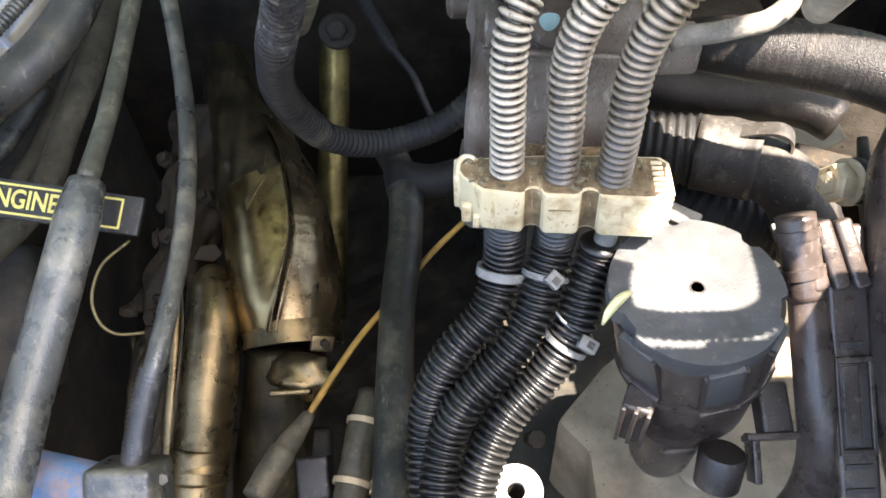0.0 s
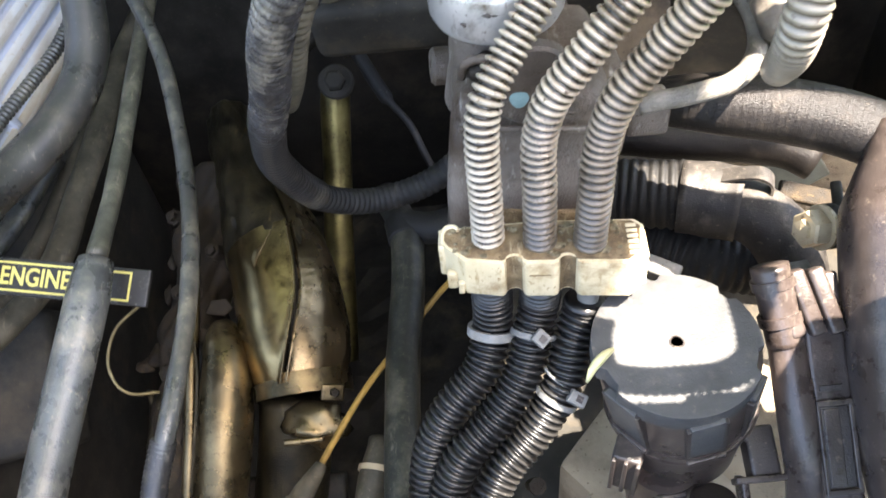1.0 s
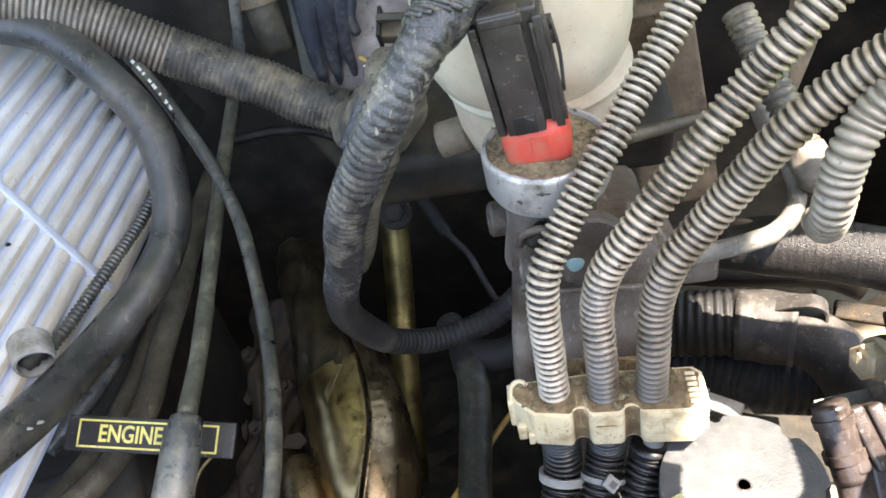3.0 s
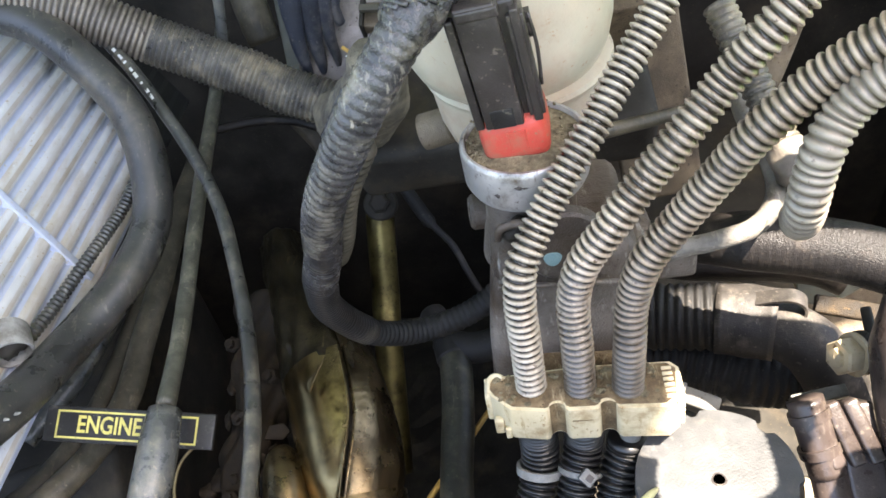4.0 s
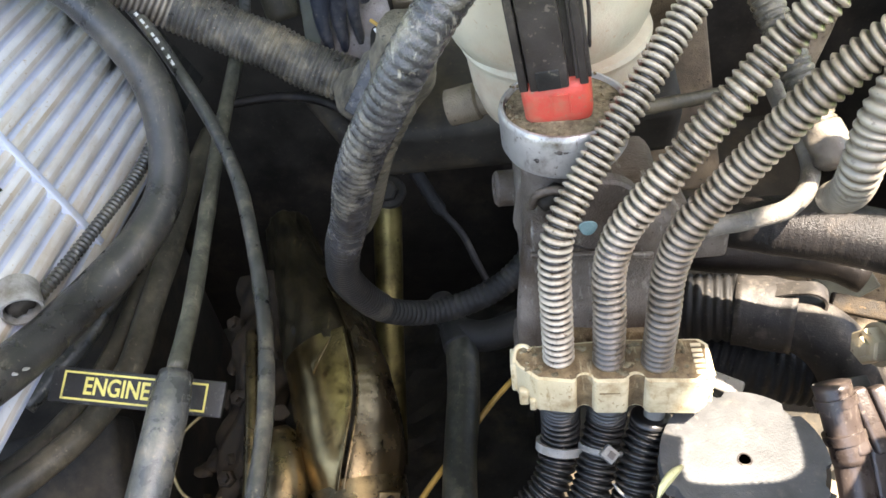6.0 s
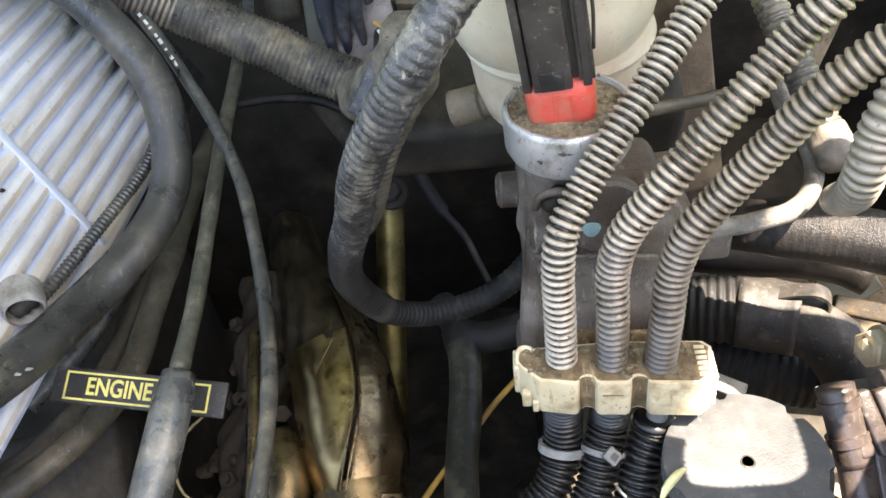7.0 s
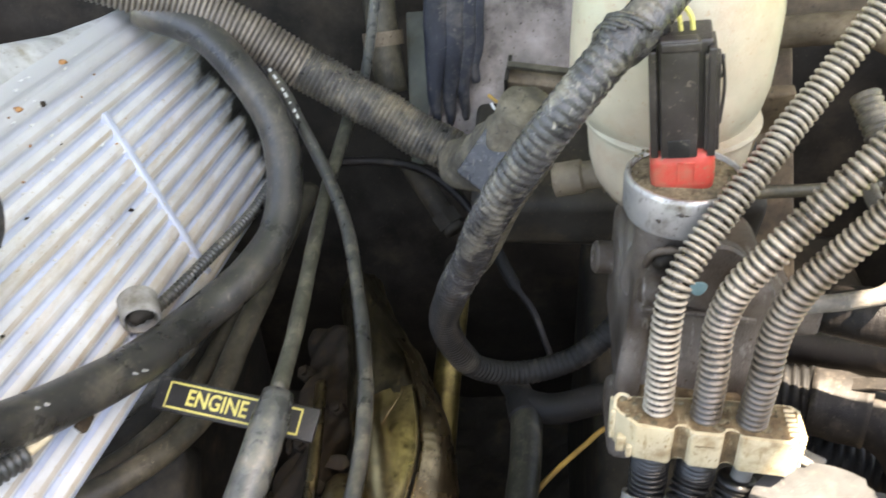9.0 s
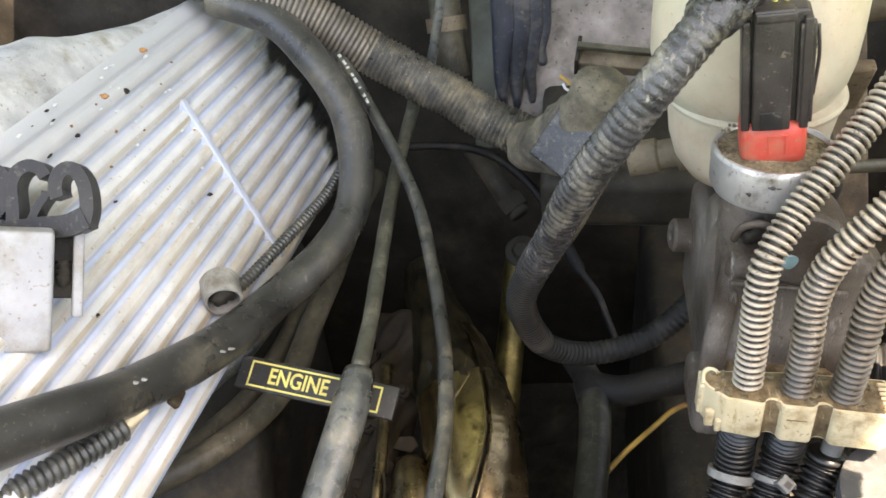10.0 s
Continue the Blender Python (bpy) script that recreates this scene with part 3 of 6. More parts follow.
for i in range(len(ALONG) - 1):
    for k in range(np_ - 1):
        faces.append((i * np_ + k, i * np_ + k + 1, (i + 1) * np_ + k + 1, (i + 1) * np_ + k))
me = mesh("ribbed_face", verts, faces)
# rib crests take the paler material, grooves and flanks the bluer one
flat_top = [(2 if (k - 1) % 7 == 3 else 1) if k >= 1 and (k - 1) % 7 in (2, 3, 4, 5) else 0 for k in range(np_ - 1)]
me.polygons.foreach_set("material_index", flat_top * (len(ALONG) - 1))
part("ribbed_face", me, "casing", casing, second="casing_crest")
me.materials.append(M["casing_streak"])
# smooth shoulder and top
verts, faces = [], []
top_prof = [(0.0, 0.0), (0.005, 0.0065), (0.011, 0.0115), (0.020, 0.0145), (0.034, 0.014), (0.07, 0.008), (0.15, -0.004), (0.3, -0.02)]
for a in ALONG:
    p0 = on_casing(a, S_TOP - 0.001, -7.2 * max(0.0, S_TOP - 0.206) ** 2)
    for dx, dz in top_prof:
        verts.append(p0 + Vector((-dx, 0, dz + min(dx, 0.03) * 0.5 - 0.55 * max(0.0, a - 0.09 + 0.25 * dx) * min(1.0, dx / 0.05))))
n_t = len(top_prof)
for i in range(len(ALONG) - 1):
    for k in range(n_t - 1):
        faces.append((i * n_t + k, i * n_t + k + 1, (i + 1) * n_t + k + 1, (i + 1) * n_t + k))
part("top", mesh("top", verts, faces), "casing_top", casing, "smooth dusty grey top")
# spine across the ribs
a0, a1 = on_casing(0.148, 0.160, 0.0012), on_casing(0.131, 0.010, 0.0012)
mid = (a0 + a1) / 2
part("spine", rbox(frame_of(mid, a1 - a0, FACE), ((a1 - a0).length, 0.0075, 0.0090), 0.0014), "casing", casing)
# boss on the face with its open mouth
boss_c = Vector((-0.3138, 0.3873, 0.9663))
part("boss", lathe("boss", [(0.0142, -0.0125), (0.0140, 0.006), (0.0132, 0.0085), (0.0116, 0.0085), (0.0108, -0.006), (0.0095, -0.011), (0.0, -0.0115)], boss_c, (0.42, -0.88, -0.16), 32, lump=0.03), "boss_grey", casing, "grey open-ended boss")
boss_axis = Vector((0.42, -0.88, -0.16)).normalized()
# dark lump fills the mouth, painted as the shade inside it
part("mouth_shade", lump(boss_c - boss_axis * 0.001, (0.0112, 0.0100, 0.0085), 77), "dark_metal", casing, "dark filling painted as the shade in the boss's mouth")

for k, (al, us) in enumerate(((0.146, 0.206), (0.078, 0.197), (0.099, 0.191), (0.059, 0.196), (0.024, 0.195), (0.027, 0.188), (0.17, 0.146), (0.062, 0.174), (0.141, 0.107), (0.165, 0.186), (0.034, 0.159), (0.107, 0.093), (0.139, 0.136), (0.134, 0.179), (-0.066, 0.1), (-0.083, 0.086))):
    big = 0.0026 if k < 3 else 0.0009 + 0.0004 * (k % 3)
    bend = 7.2 * max(0.0, us - 0.205) ** 2
    part("fleck", lump(on_casing(al + 0.004 * math.sin(k * 5), us, 0.0036 - bend), (big * 1.2, big, big * 0.7), k + 3), "ocher_rust" if k % 3 != 2 else "rust", casing, "rust-brown fleck")

rw = random.Random(21)
for k in range(46):
    al, us = rw.uniform(-0.02, 0.19), 0.212 - 0.13 * rw.random() ** 1.6
    big = rw.uniform(0.0006, 0.0017)
    part("speck", lump(on_casing(al, us, 0.0038 - 7.2 * max(0.0, us - 0.205) ** 2), (big, big * rw.uniform(0.8, 1.8), big * 0.35), 300 + k), "paint_mark" if k % 9 else "dark_metal", casing, "pale dried speck" if k % 9 else "dark speck")

# clip and bracket on the cover's corner
holder = thing("pipe_clip", (-0.36, 0.29, 1.06), "black double pipe clip on a white plastic bracket", "pipe clip")


def strip(points, half_w, half_t, across):
    """A flat bent strap: a box section along the points."""
    s_s, P_s = spline(points, 0.002)
    T_s = np.gradient(P_s, axis=0)
    T_s /= np.linalg.norm(T_s, axis=1)[:, None]
    w = np.array(across, float) / np.linalg.norm(across)
    v_s, f_s = [], []
    for p_s, t_s in zip(P_s, T_s):
        n_s = np.cross(t_s, w)
        n_s /= np.linalg.norm(n_s)
        v_s += [p_s + w * half_w + n_s * half_t, p_s + w * half_w - n_s * half_t, p_s - w * half_w - n_s * half_t, p_s - w * half_w + n_s * half_t]
    for q in range(len(P_s) - 1):
        for e in range(4):
            f_s.append((4 * q + e, 4 * q + (e + 1) % 4, 4 * q + 4 + (e + 1) % 4, 4 * q + 4 + e))
    f_s += [(3, 2, 1, 0), tuple(range(len(v_s) - 4, len(v_s)))]
    me_s = mesh("strip", v_s, f_s)
    crisp(me_s, 45)
    return me_s


VIEW = (0.30, -0.75, 0.58)
JAW_A = [(-0.3767, 0.3052, 1.0888), (-0.3772, 0.3111, 1.0964), (-0.3781, 0.3182, 1.1056), (-0.3749, 0.3235, 1.1115), (-0.3686, 0.3263, 1.1137), (-0.3627, 0.3259, 1.1117), (-0.3593, 0.3236, 1.1081)]
JAW_B = [(-0.3384, 0.3085, 1.0841), (-0.3362, 0.3153, 1.0922), (-0.338, 0.3234, 1.1029), (-0.3433, 0.3279, 1.1098), (-0.349, 0.3275, 1.1106), (-0.3532, 0.3238, 1.1069), (-0.3537, 0.3195, 1.1016), (-0.3524, 0.3171, 1.0982)]
JAW_C = [(-0.3896, 0.3224, 1.1135), (-0.3837, 0.3221, 1.1117), (-0.3811, 0.3179, 1.1059), (-0.3823, 0.3118, 1.0984), (-0.3872, 0.3066, 1.093)]
for jaw, half in ((JAW_A, 0.0035), (JAW_B, 0.0037), (JAW_C, 0.0033)):
    part("jaw", strip(jaw, 0.010, half, VIEW), "clip_plastic", holder)
part("bar", strip([(-0.3934, 0.298, 1.0835), (-0.3766, 0.3024, 1.0852), (-0.3619, 0.3054, 1.0856), (-0.3472, 0.3081, 1.0856), (-0.3368, 0.3121, 1.0883)], 0.011, 0.0062, VIEW), "clip_plastic", holder)
part("cusp", strip([(-0.367, 0.3077, 1.0897), (-0.3637, 0.3127, 1.0953), (-0.36, 0.3164, 1.0992), (-0.3592, 0.3186, 1.1018)], 0.009, 0.0022, VIEW), "clip_plastic", holder)
part("bracket", rbox(frame_of((-0.3674, 0.2702, 1.0700), (0.8262, 0.4333, -0.3602), (0.5507, -0.7564, 0.3532)), (0.0376, 0.0680, 0.0180), 0.003), "white_plastic", holder, "white plastic bracket")
part("side_wall", rbox(frame_of((-0.3463, 0.2954, 1.0598), (0.8262, 0.4333, -0.3602), (0.5632, -0.6153, 0.5516)), (0.0060, 0.0487, 0.0120), 0.002), "white_plastic", holder)
# dark panel put in for the shade between bracket and side wall
part("gap_shade", rbox(frame_of((-0.3577, 0.3003, 1.0620), (0.8262, 0.4333, -0.3602), (0.5632, -0.6153, 0.5516)), (0.0120, 0.0370, 0.0040), 0.001), "dark_metal", holder, "dark panel painted as the shaded gap behind the bracket")
part("screw", lathe("screw", [(0.004, 0.0), (0.0045, 0.002), (0.0035, 0.004), (0.0045, 0.006), (0.0035, 0.008), (0.0045, 0.010), (0.003, 0.014), (0, 0.016)], (-0.3551, 0.2999, 1.0664), (0.0363, -0.6484, -0.7605), 16), "dark_metal", holder, "dark ribbed screw")

# ---- hoses and cables over the left of the bay ----
SCUFFS = ((-0.2869, 0.3254, 0.9725), (-0.2892, 0.3190, 0.9766), (-0.3079, 0.2611, 1.0111), (-0.3092, 0.2553, 1.0145))
HOSEB = [(-0.371, 0.626, 1.092), (-0.319, 0.619, 1.074), (-0.284, 0.598, 1.048), (-0.253, 0.568, 1.016), (-0.241, 0.535, 0.985), (-0.242, 0.498, 0.959), (-0.257, 0.456, 0.947), (-0.284, 0.407, 0.943), (-0.298, 0.338, 0.965), (-0.314, 0.281, 0.990), (-0.324, 0.242, 1.012), (-0.338, 0.200, 1.038), (-0.350, 0.162, 1.061)]
hose = thing("rubber_hose", (-0.25, 0.5, 0.95), "thick black rubber hose, dusty and scuffed, curving round the cover", "hose")
part("hose", sweep("hose", HOSEB, worn(0.0148, 0.015, 50), 26), "hose_sheen", hose)
for k, place in enumerate(SCUFFS):
    part("scuff", lump(place, (0.0042 - 0.0005 * k, 0.0012, 0.0007), k + 20), "tie_pale", hose, "pale scuff mark")
CONDC = [(-0.408, 0.619, 1.125), (-0.352, 0.632, 1.099), (-0.296, 0.638, 1.071), (-0.242, 0.639, 1.032), (-0.189, 0.632, 1.002), (-0.138, 0.621, 0.974), (-0.093, 0.609, 0.955)]
loom = thing("loom_conduit", (-0.25, 0.64, 1.02), "wide dusty corrugated wiring conduit, taped at its lower end", "conduit")
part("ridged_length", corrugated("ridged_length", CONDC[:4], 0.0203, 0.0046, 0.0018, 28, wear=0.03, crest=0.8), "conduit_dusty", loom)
part("taped_length", corrugated("taped_length", CONDC[3:], 0.0203, 0.0044, 0.0017, 28, wear=0.06, crest=0.7), "tape_light", loom, "tape-wrapped dusty length")
CABLED = [(-0.277, 0.634, 1.045), (-0.255, 0.610, 1.027), (-0.234, 0.583, 1.005), (-0.206, 0.540, 0.981), (-0.184, 0.492, 0.966), (-0.169, 0.441, 0.956), (-0.156, 0.388, 0.949), (-0.146, 0.336, 0.949), (-0.141, 0.286, 0.948), (-0.143, 0.228, 0.942), (-0.151, 0.204, 0.926), (-0.157, 0.180, 0.908)]
cable = thing("control_cable", (-0.15, 0.2, 0.91), "grey-black sheathed cable with worn white markings", "cable")
part("sheath", sweep("sheath", CABLED, worn(0.0052, 0.03, 80), 16), "rubber_dusty", cable)
part("ferrule", sweep("ferrule", [(-0.146, 0.219, 0.9365), (-0.151, 0.204, 0.926), (-0.157, 0.180, 0.908)], lambda s, a: np.full(len(a), 0.0064 + (0.0007 if (s / 0.0026) % 1 > 0.5 else 0.0)), 20, 0.0013), "rubber", cable, "ribbed black ferrule")
part("box_bolt", lathe("box_bolt", [(0.0035, -0.004), (0.0035, 0.002), (0.0028, 0.003), (0, 0.003)], (-0.1435, 0.176, 0.905), (0.5, -0.5, 0.7), 6, False), "rubber", cable)
part("end_box", rbox(frame_of((-0.160, 0.172, 0.899), (1, -0.1, 0), (0, 0.6, 0.5)), (0.034, 0.03, 0.03), 0.004), "rubber_dusty", cable)
DIPE = [(-0.2105, 0.72, 0.985), (-0.2135, 0.690, 0.972), (-0.215, 0.6614, 0.9614), (-0.2185, 0.615, 0.950), (-0.2200, 0.5734, 0.9425), (-0.2175, 0.515, 0.939), (-0.2135, 0.455, 0.937), (-0.2090, 0.396, 0.938), (-0.206, 0.339, 0.942)]
SLEEVE = [(-0.205, 0.336, 0.943), (-0.208, 0.300, 0.935), (-0.214, 0.268, 0.922), (-0.221, 0.225, 0.907), (-0.225, 0.181, 0.894), (-0.225, 0.159, 0.892)]
dip = thing("throttle_cable", (-0.22, 0.2, 0.89), "grey sheathed cable entering a thick ribbed sleeve", "cable")
part("cable", sweep("cable", DIPE, worn(0.0062, 0.03, 80), 16), "olive_cable", dip, "olive-brown upper sheath")
part("sleeve", sweep("sleeve", SLEEVE, lambda s, a: np.full(len(a), 0.0105 + 0.002 * min(1, s / 0.02)), 22), "sleeve_grey", dip, "thick grey rubber sleeve")

# ENGINE tag behind the sleeve
tag = thing("engine_tag", (-0.235, 0.345, 0.92), "black plastic tag with yellow border and lettering", "tag")
TX = Vector((0.104, -0.014, -0.011)).normalized()
TD = Vector((0, -0.0155, -0.0085))
TN = TX.cross(-TD).normalized()
TY = TN.cross(TX).normalized()
TM = Matrix.Translation(Vector((-0.288, 0.356, 0.930))) @ Matrix((TX, TY, TN)).transposed().to_4x4()
part("plate", rbox(TM @ pose(0.0495, -0.0085, -0.0022), (0.117, 0.0235, 0.004), 0.0012), "label_black", tag)
for cx, cy, w, h in ((0.048, 0, 0.0965, 0.0013), (0.048, -0.0172, 0.0965, 0.0013), (0, -0.0086, 0.0013, 0.0185), (0.096, -0.0086, 0.0013, 0.0185)):
    part("border", rbox(TM @ pose(cx, cy, 0.0), (w, h, 0.0004), 0), "label_yellow", tag)
txt = bpy.data.curves.new("lettering", "FONT")
txt.body, txt.size, txt.extrude, txt.offset = "ENGINE", 0.0158, 0.0002, 0.0003
txt.align_x, txt.align_y = "LEFT", "CENTER"
holder_ob = new("lettering_source", txt)
dg = bpy.context.evaluated_depsgraph_get()
me = bpy.data.meshes.new_from_object(holder_ob.evaluated_get(dg))
bpy.data.objects.remove(holder_ob)
me.transform(TM @ pose(0.0138, -0.0088, 0.0002) @ Matrix.Diagonal((0.80, 1.0, 1, 1)))
part("lettering", me, "label_yellow", tag)

TANG = [(-0.262, 0.67, 0.882), (-0.273, 0.62, 0.873), (-0.280, 0.569, 0.864), (-0.283, 0.535, 0.858), (-0.291, 0.479, 0.848), (-0.296, 0.424, 0.842), (-0.312, 0.374, 0.844), (-0.340, 0.332, 0.848), (-0.372, 0.305, 0.849)]
solo("coolant_hose", sweep("coolant_hose", TANG, worn(0.0105, 0.02, 50), 20), "tan", "dusty tan-grey hose running beside the cover", "hose")
STUBH = [(-0.376, 0.40, 0.836), (-0.346, 0.445, 0.844), (-0.336, 0.472, 0.846), (-0.325, 0.500, 0.851), (-0.317, 0.522, 0.853)]
solo("vent_hose", sweep("vent_hose", STUBH, worn(0.008, 0.02, 50), 18), "rubber_dusty", "grey rubber breather hose with a cut end", "hose")
RINGW = [(-0.249, 0.418, 0.788), (-0.268, 0.399, 0.783), (-0.275, 0.378, 0.771), (-0.270, 0.363, 0.759), (-0.259, 0.358, 0.750), (-0.240, 0.362, 0.744)]
solo("wire_loop", sweep("wire_loop", RINGW, 0.0014, 10, 0.004), "brass_wire", "thin brass-coloured wire bent in a loop", "wire")

# exhaust
GOLD = [(-0.121, 0.768, 0.703), (-0.126, 0.756, 0.688), (-0.133, 0.709, 0.622), (-0.137, 0.672, 0.587), (-0.143, 0.589, 0.506), (-0.146, 0.551, 0.468)]
solo("metal_pipe", sweep("metal_pipe", GOLD, 0.017, 22), "gold", "brass-toned metal pipe, dull and stained", "pipe")
EXH = [(-0.2149, 0.4517, 0.705), (-0.2114, 0.4395, 0.700), (-0.2075, 0.411, 0.690), (-0.209, 0.3865, 0.675), (-0.2129, 0.3543, 0.655), (-0.2174, 0.3225, 0.635), (-0.2209, 0.2911, 0.615), (-0.2231, 0.255, 0.595)]
exh = thing("exhaust_pipe", (-0.213, 0.35, 0.65), "bronze-brown heat-stained exhaust pipe with a stepped joint", "pipe")
part("pipe", sweep("pipe", EXH, lambda s, a: np.full(len(a), np.interp(s, [0, 0.006, 0.02, 0.055, 0.09, 0.135, 0.17, 0.25], [0.009, 0.0135, 0.0185, 0.0225, 0.0245, 0.0245, 0.0232, 0.0222])) * (1 + 0.012 * np.sin(3 * a + s * 60)), 36, 0.003), "exhaust", exh)
part("joint_band", sweep("joint_band", [(-0.2180, 0.3175, 0.6320), (-0.2195, 0.305, 0.624), (-0.2205, 0.2935, 0.6165)], lambda s, a: 0.0252 + 0.0008 * np.sin(2 * a), 36, 0.003), "exhaust", exh, "raised joint band")
part("side_flange", half_sweep("side_flange", EXH[1:6], lambda u: 0.0262, 66, 84, (0.0, -0.6, 0.8), 6, 0.006, 0.002), "scorched", exh, "folded flange along the pipe")
shield = thing("exhaust_heat_shield", (-0.15, 0.45, 0.68), "golden heat-stained pressed metal heat shield with a seam", "heat shield")
SH = [(-0.2353, 0.7155, 0.712), (-0.2208, 0.6677, 0.715), (-0.2085, 0.6331, 0.716), (-0.1943, 0.5945, 0.715), (-0.1816, 0.5617, 0.710), (-0.1705, 0.5304, 0.705), (-0.1609, 0.5004, 0.700), (-0.1545, 0.474, 0.692), (-0.1506, 0.4493, 0.683), (-0.1468, 0.4251, 0.674), (-0.1432, 0.4016, 0.665)]
SH_R = [0.0238, 0.0275, 0.0302, 0.0369, 0.0426, 0.0462, 0.0487, 0.0498, 0.0500, 0.0478, 0.0420]
FACING = (0.10, -0.60, 0.79)


def along_shield(first, table):
    """Interpolates a table of values, one for each point of the shield's line, from the first point used."""
    run = np.concatenate([[0], np.cumsum([(Vector(b) - Vector(a)).length for a, b in zip(SH[first:], SH[first + 1:])])])
    return lambda u: float(np.interp(u, run / run[-1], table[first:]))


SEAM = [-30, -30, -30, -30, -30, -30, -25, -20, -12, -2, 10]
LEFT, RIGHT = np.linspace(0, 1, 40), np.linspace(1, 0, 40)
r_l, r_r, tw_l, tw_r = along_shield(5, SH_R), along_shield(3, SH_R), along_shield(5, SEAM), along_shield(3, SEAM)


def smooth_half(u):
    """The polished half: a rolled edge at the seam, shallow dents towards its burnt end."""
    return r_l(u) + 0.0030 * np.exp(-LEFT / 0.035) + 0.0014 * max(0.0, 0.35 - u) * np.sin(9 * LEFT + 20 * u)


def wrinkled_half(u):
    """The browned half: crinkles beside the seam, a dented flank and a pressed step."""
    crinkle = 0.00045 * (math.sin(u * 260) + 0.6 * math.sin(u * 171 + 1.0)) * np.exp(-((RIGHT - 0.10) / 0.07) ** 2) * math.exp(-((u - 0.52) / 0.16) ** 2)
    dent = 0.0016 * np.sin(7 * RIGHT + u * 11) + 0.0009 * np.sin(15 * RIGHT - u * 23)
    return r_r(u) - 0.0008 + 0.0030 * np.exp(-RIGHT / 0.035) + crinkle + dent * (0.45 + 0.8 * max(0.0, 0.5 - u)) - 0.0018 * np.exp(-((RIGHT - 0.45) / 0.10) ** 2) * max(0.0, min(1.0, (u - 0.5) / 0.15))


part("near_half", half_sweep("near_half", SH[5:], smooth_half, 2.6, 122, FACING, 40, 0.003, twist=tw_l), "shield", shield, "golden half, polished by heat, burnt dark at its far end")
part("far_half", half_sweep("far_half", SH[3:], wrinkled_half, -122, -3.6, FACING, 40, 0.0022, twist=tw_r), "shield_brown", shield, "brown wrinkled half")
part("near_lip", half_sweep("near_lip", SH[5:], lambda u: r_l(u) + 0.0046, 2.0, 3.2, FACING, 3, 0.003, 0.010, twist=tw_l), "exhaust", shield, "turned-up seam edge")
part("far_lip", half_sweep("far_lip", SH[5:], lambda u: r_l(u) + 0.0036, -4.4, -3.2, FACING, 3, 0.003, 0.010, twist=tw_l), "shield_brown", shield, "turned-up seam edge")
# dark tube added behind the seam, its colour standing in for shade
part("core", sweep("core", SH[4:], lambda s, a: np.full(len(a), 0.039 - 0.06 * max(0.0, s - 0.15)), 30, 0.006), "dark_metal", shield, "dark inner tube added so the seam gap shows dark")
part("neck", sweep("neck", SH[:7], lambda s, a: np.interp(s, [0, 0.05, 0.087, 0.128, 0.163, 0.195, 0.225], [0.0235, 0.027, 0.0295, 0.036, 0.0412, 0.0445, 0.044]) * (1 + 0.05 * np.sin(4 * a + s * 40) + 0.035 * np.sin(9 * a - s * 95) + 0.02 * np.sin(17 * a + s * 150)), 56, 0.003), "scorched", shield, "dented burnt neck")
part("strap", half_sweep("strap", [(-0.1445, 0.412, 0.6685), (-0.1436, 0.4035, 0.6645), (-0.1428, 0.395, 0.6605)], lambda u: 0.0440, -112, 100, FACING, 34, 0.004), "exhaust", shield, "flat heat-browned strap")
part("strap_lug", rbox(frame_of((-0.112, 0.381, 0.690), (0.9, 0.1, -0.35), (0.35, -0.6, 0.7)), (0.020, 0.014, 0.006), 0.002), "exhaust", shield)
part("bolt", lathe("bolt", [(0.004, 0), (0.004, 0.005), (0.003, 0.006), (0, 0.006)], (-0.110, 0.379, 0.693), (0.35, -0.6, 0.7), 6, False), "rust", shield)
part("outlet", lump((-0.1325, 0.3745, 0.6480), (0.028, 0.020, 0.019), 91), "exhaust", shield, "crimped brown outlet")
part("outlet_lip", rbox(frame_of((-0.1420, 0.3545, 0.6560), (0.97, 0.1, -0.1), (0.05, -0.5, 0.8)), (0.036, 0.006, 0.006), 0.0025), "exhaust", shield)
part("downpipe", sweep("downpipe", [(-0.1558, 0.41, 0.64), (-0.1634, 0.3702, 0.600), (-0.1711, 0.3401, 0.570), (-0.1784, 0.3025, 0.530)], worn(0.034, 0.012, 40), 34, 0.006), "scorched", shield, "dark downpipe")
part("torn_tab", prism(frame_of((-0.1735, 0.4755, 0.7525), (0.58, 0.78, 0.05), (-0.25, -0.5, 0.83)), [(0.0, -0.001), (0.014, 0.0), (0.036, 0.0005), (0.034, 0.002), (0.020, 0.0025), (0.014, 0.006), (0.005, 0.005)], 0.0015, 0.0004), "shield", shield, "torn bright tab")

manifold = thing("exhaust_manifold", (-0.25, 0.5, 0.6), "rusty brown cast exhaust manifold behind the cables", "manifold")
rnd = random.Random(4)
part("log", sweep("log", [(-0.262, 0.30, 0.585), (-0.262, 0.38, 0.615), (-0.258, 0.45, 0.64), (-0.25, 0.54, 0.675), (-0.245, 0.64, 0.70)], lambda s, a: 0.028 * (1 + 0.16 * np.sin(3 * a + s * 35) + 0.14 * math.sin(s * 75) + 0.08 * np.sin(7 * a - s * 130)), 40, 0.004), "rust", manifold)
for k in range(7):
    c_l = (-0.268 + 0.034 * (k % 2) + rnd.uniform(-0.006, 0.006), 0.36 + 0.036 * k, 0.63 + 0.0135 * k)
    part("nut", lathe("nut", [(0.009, -0.02), (0.009, 0.004), (0.0075, 0.006), (0.005, 0.006), (0.005, 0.011), (0, 0.012)], c_l, (rnd.uniform(-0.3, 0.3), -0.4, 0.9), 6, False), "rust", manifold)
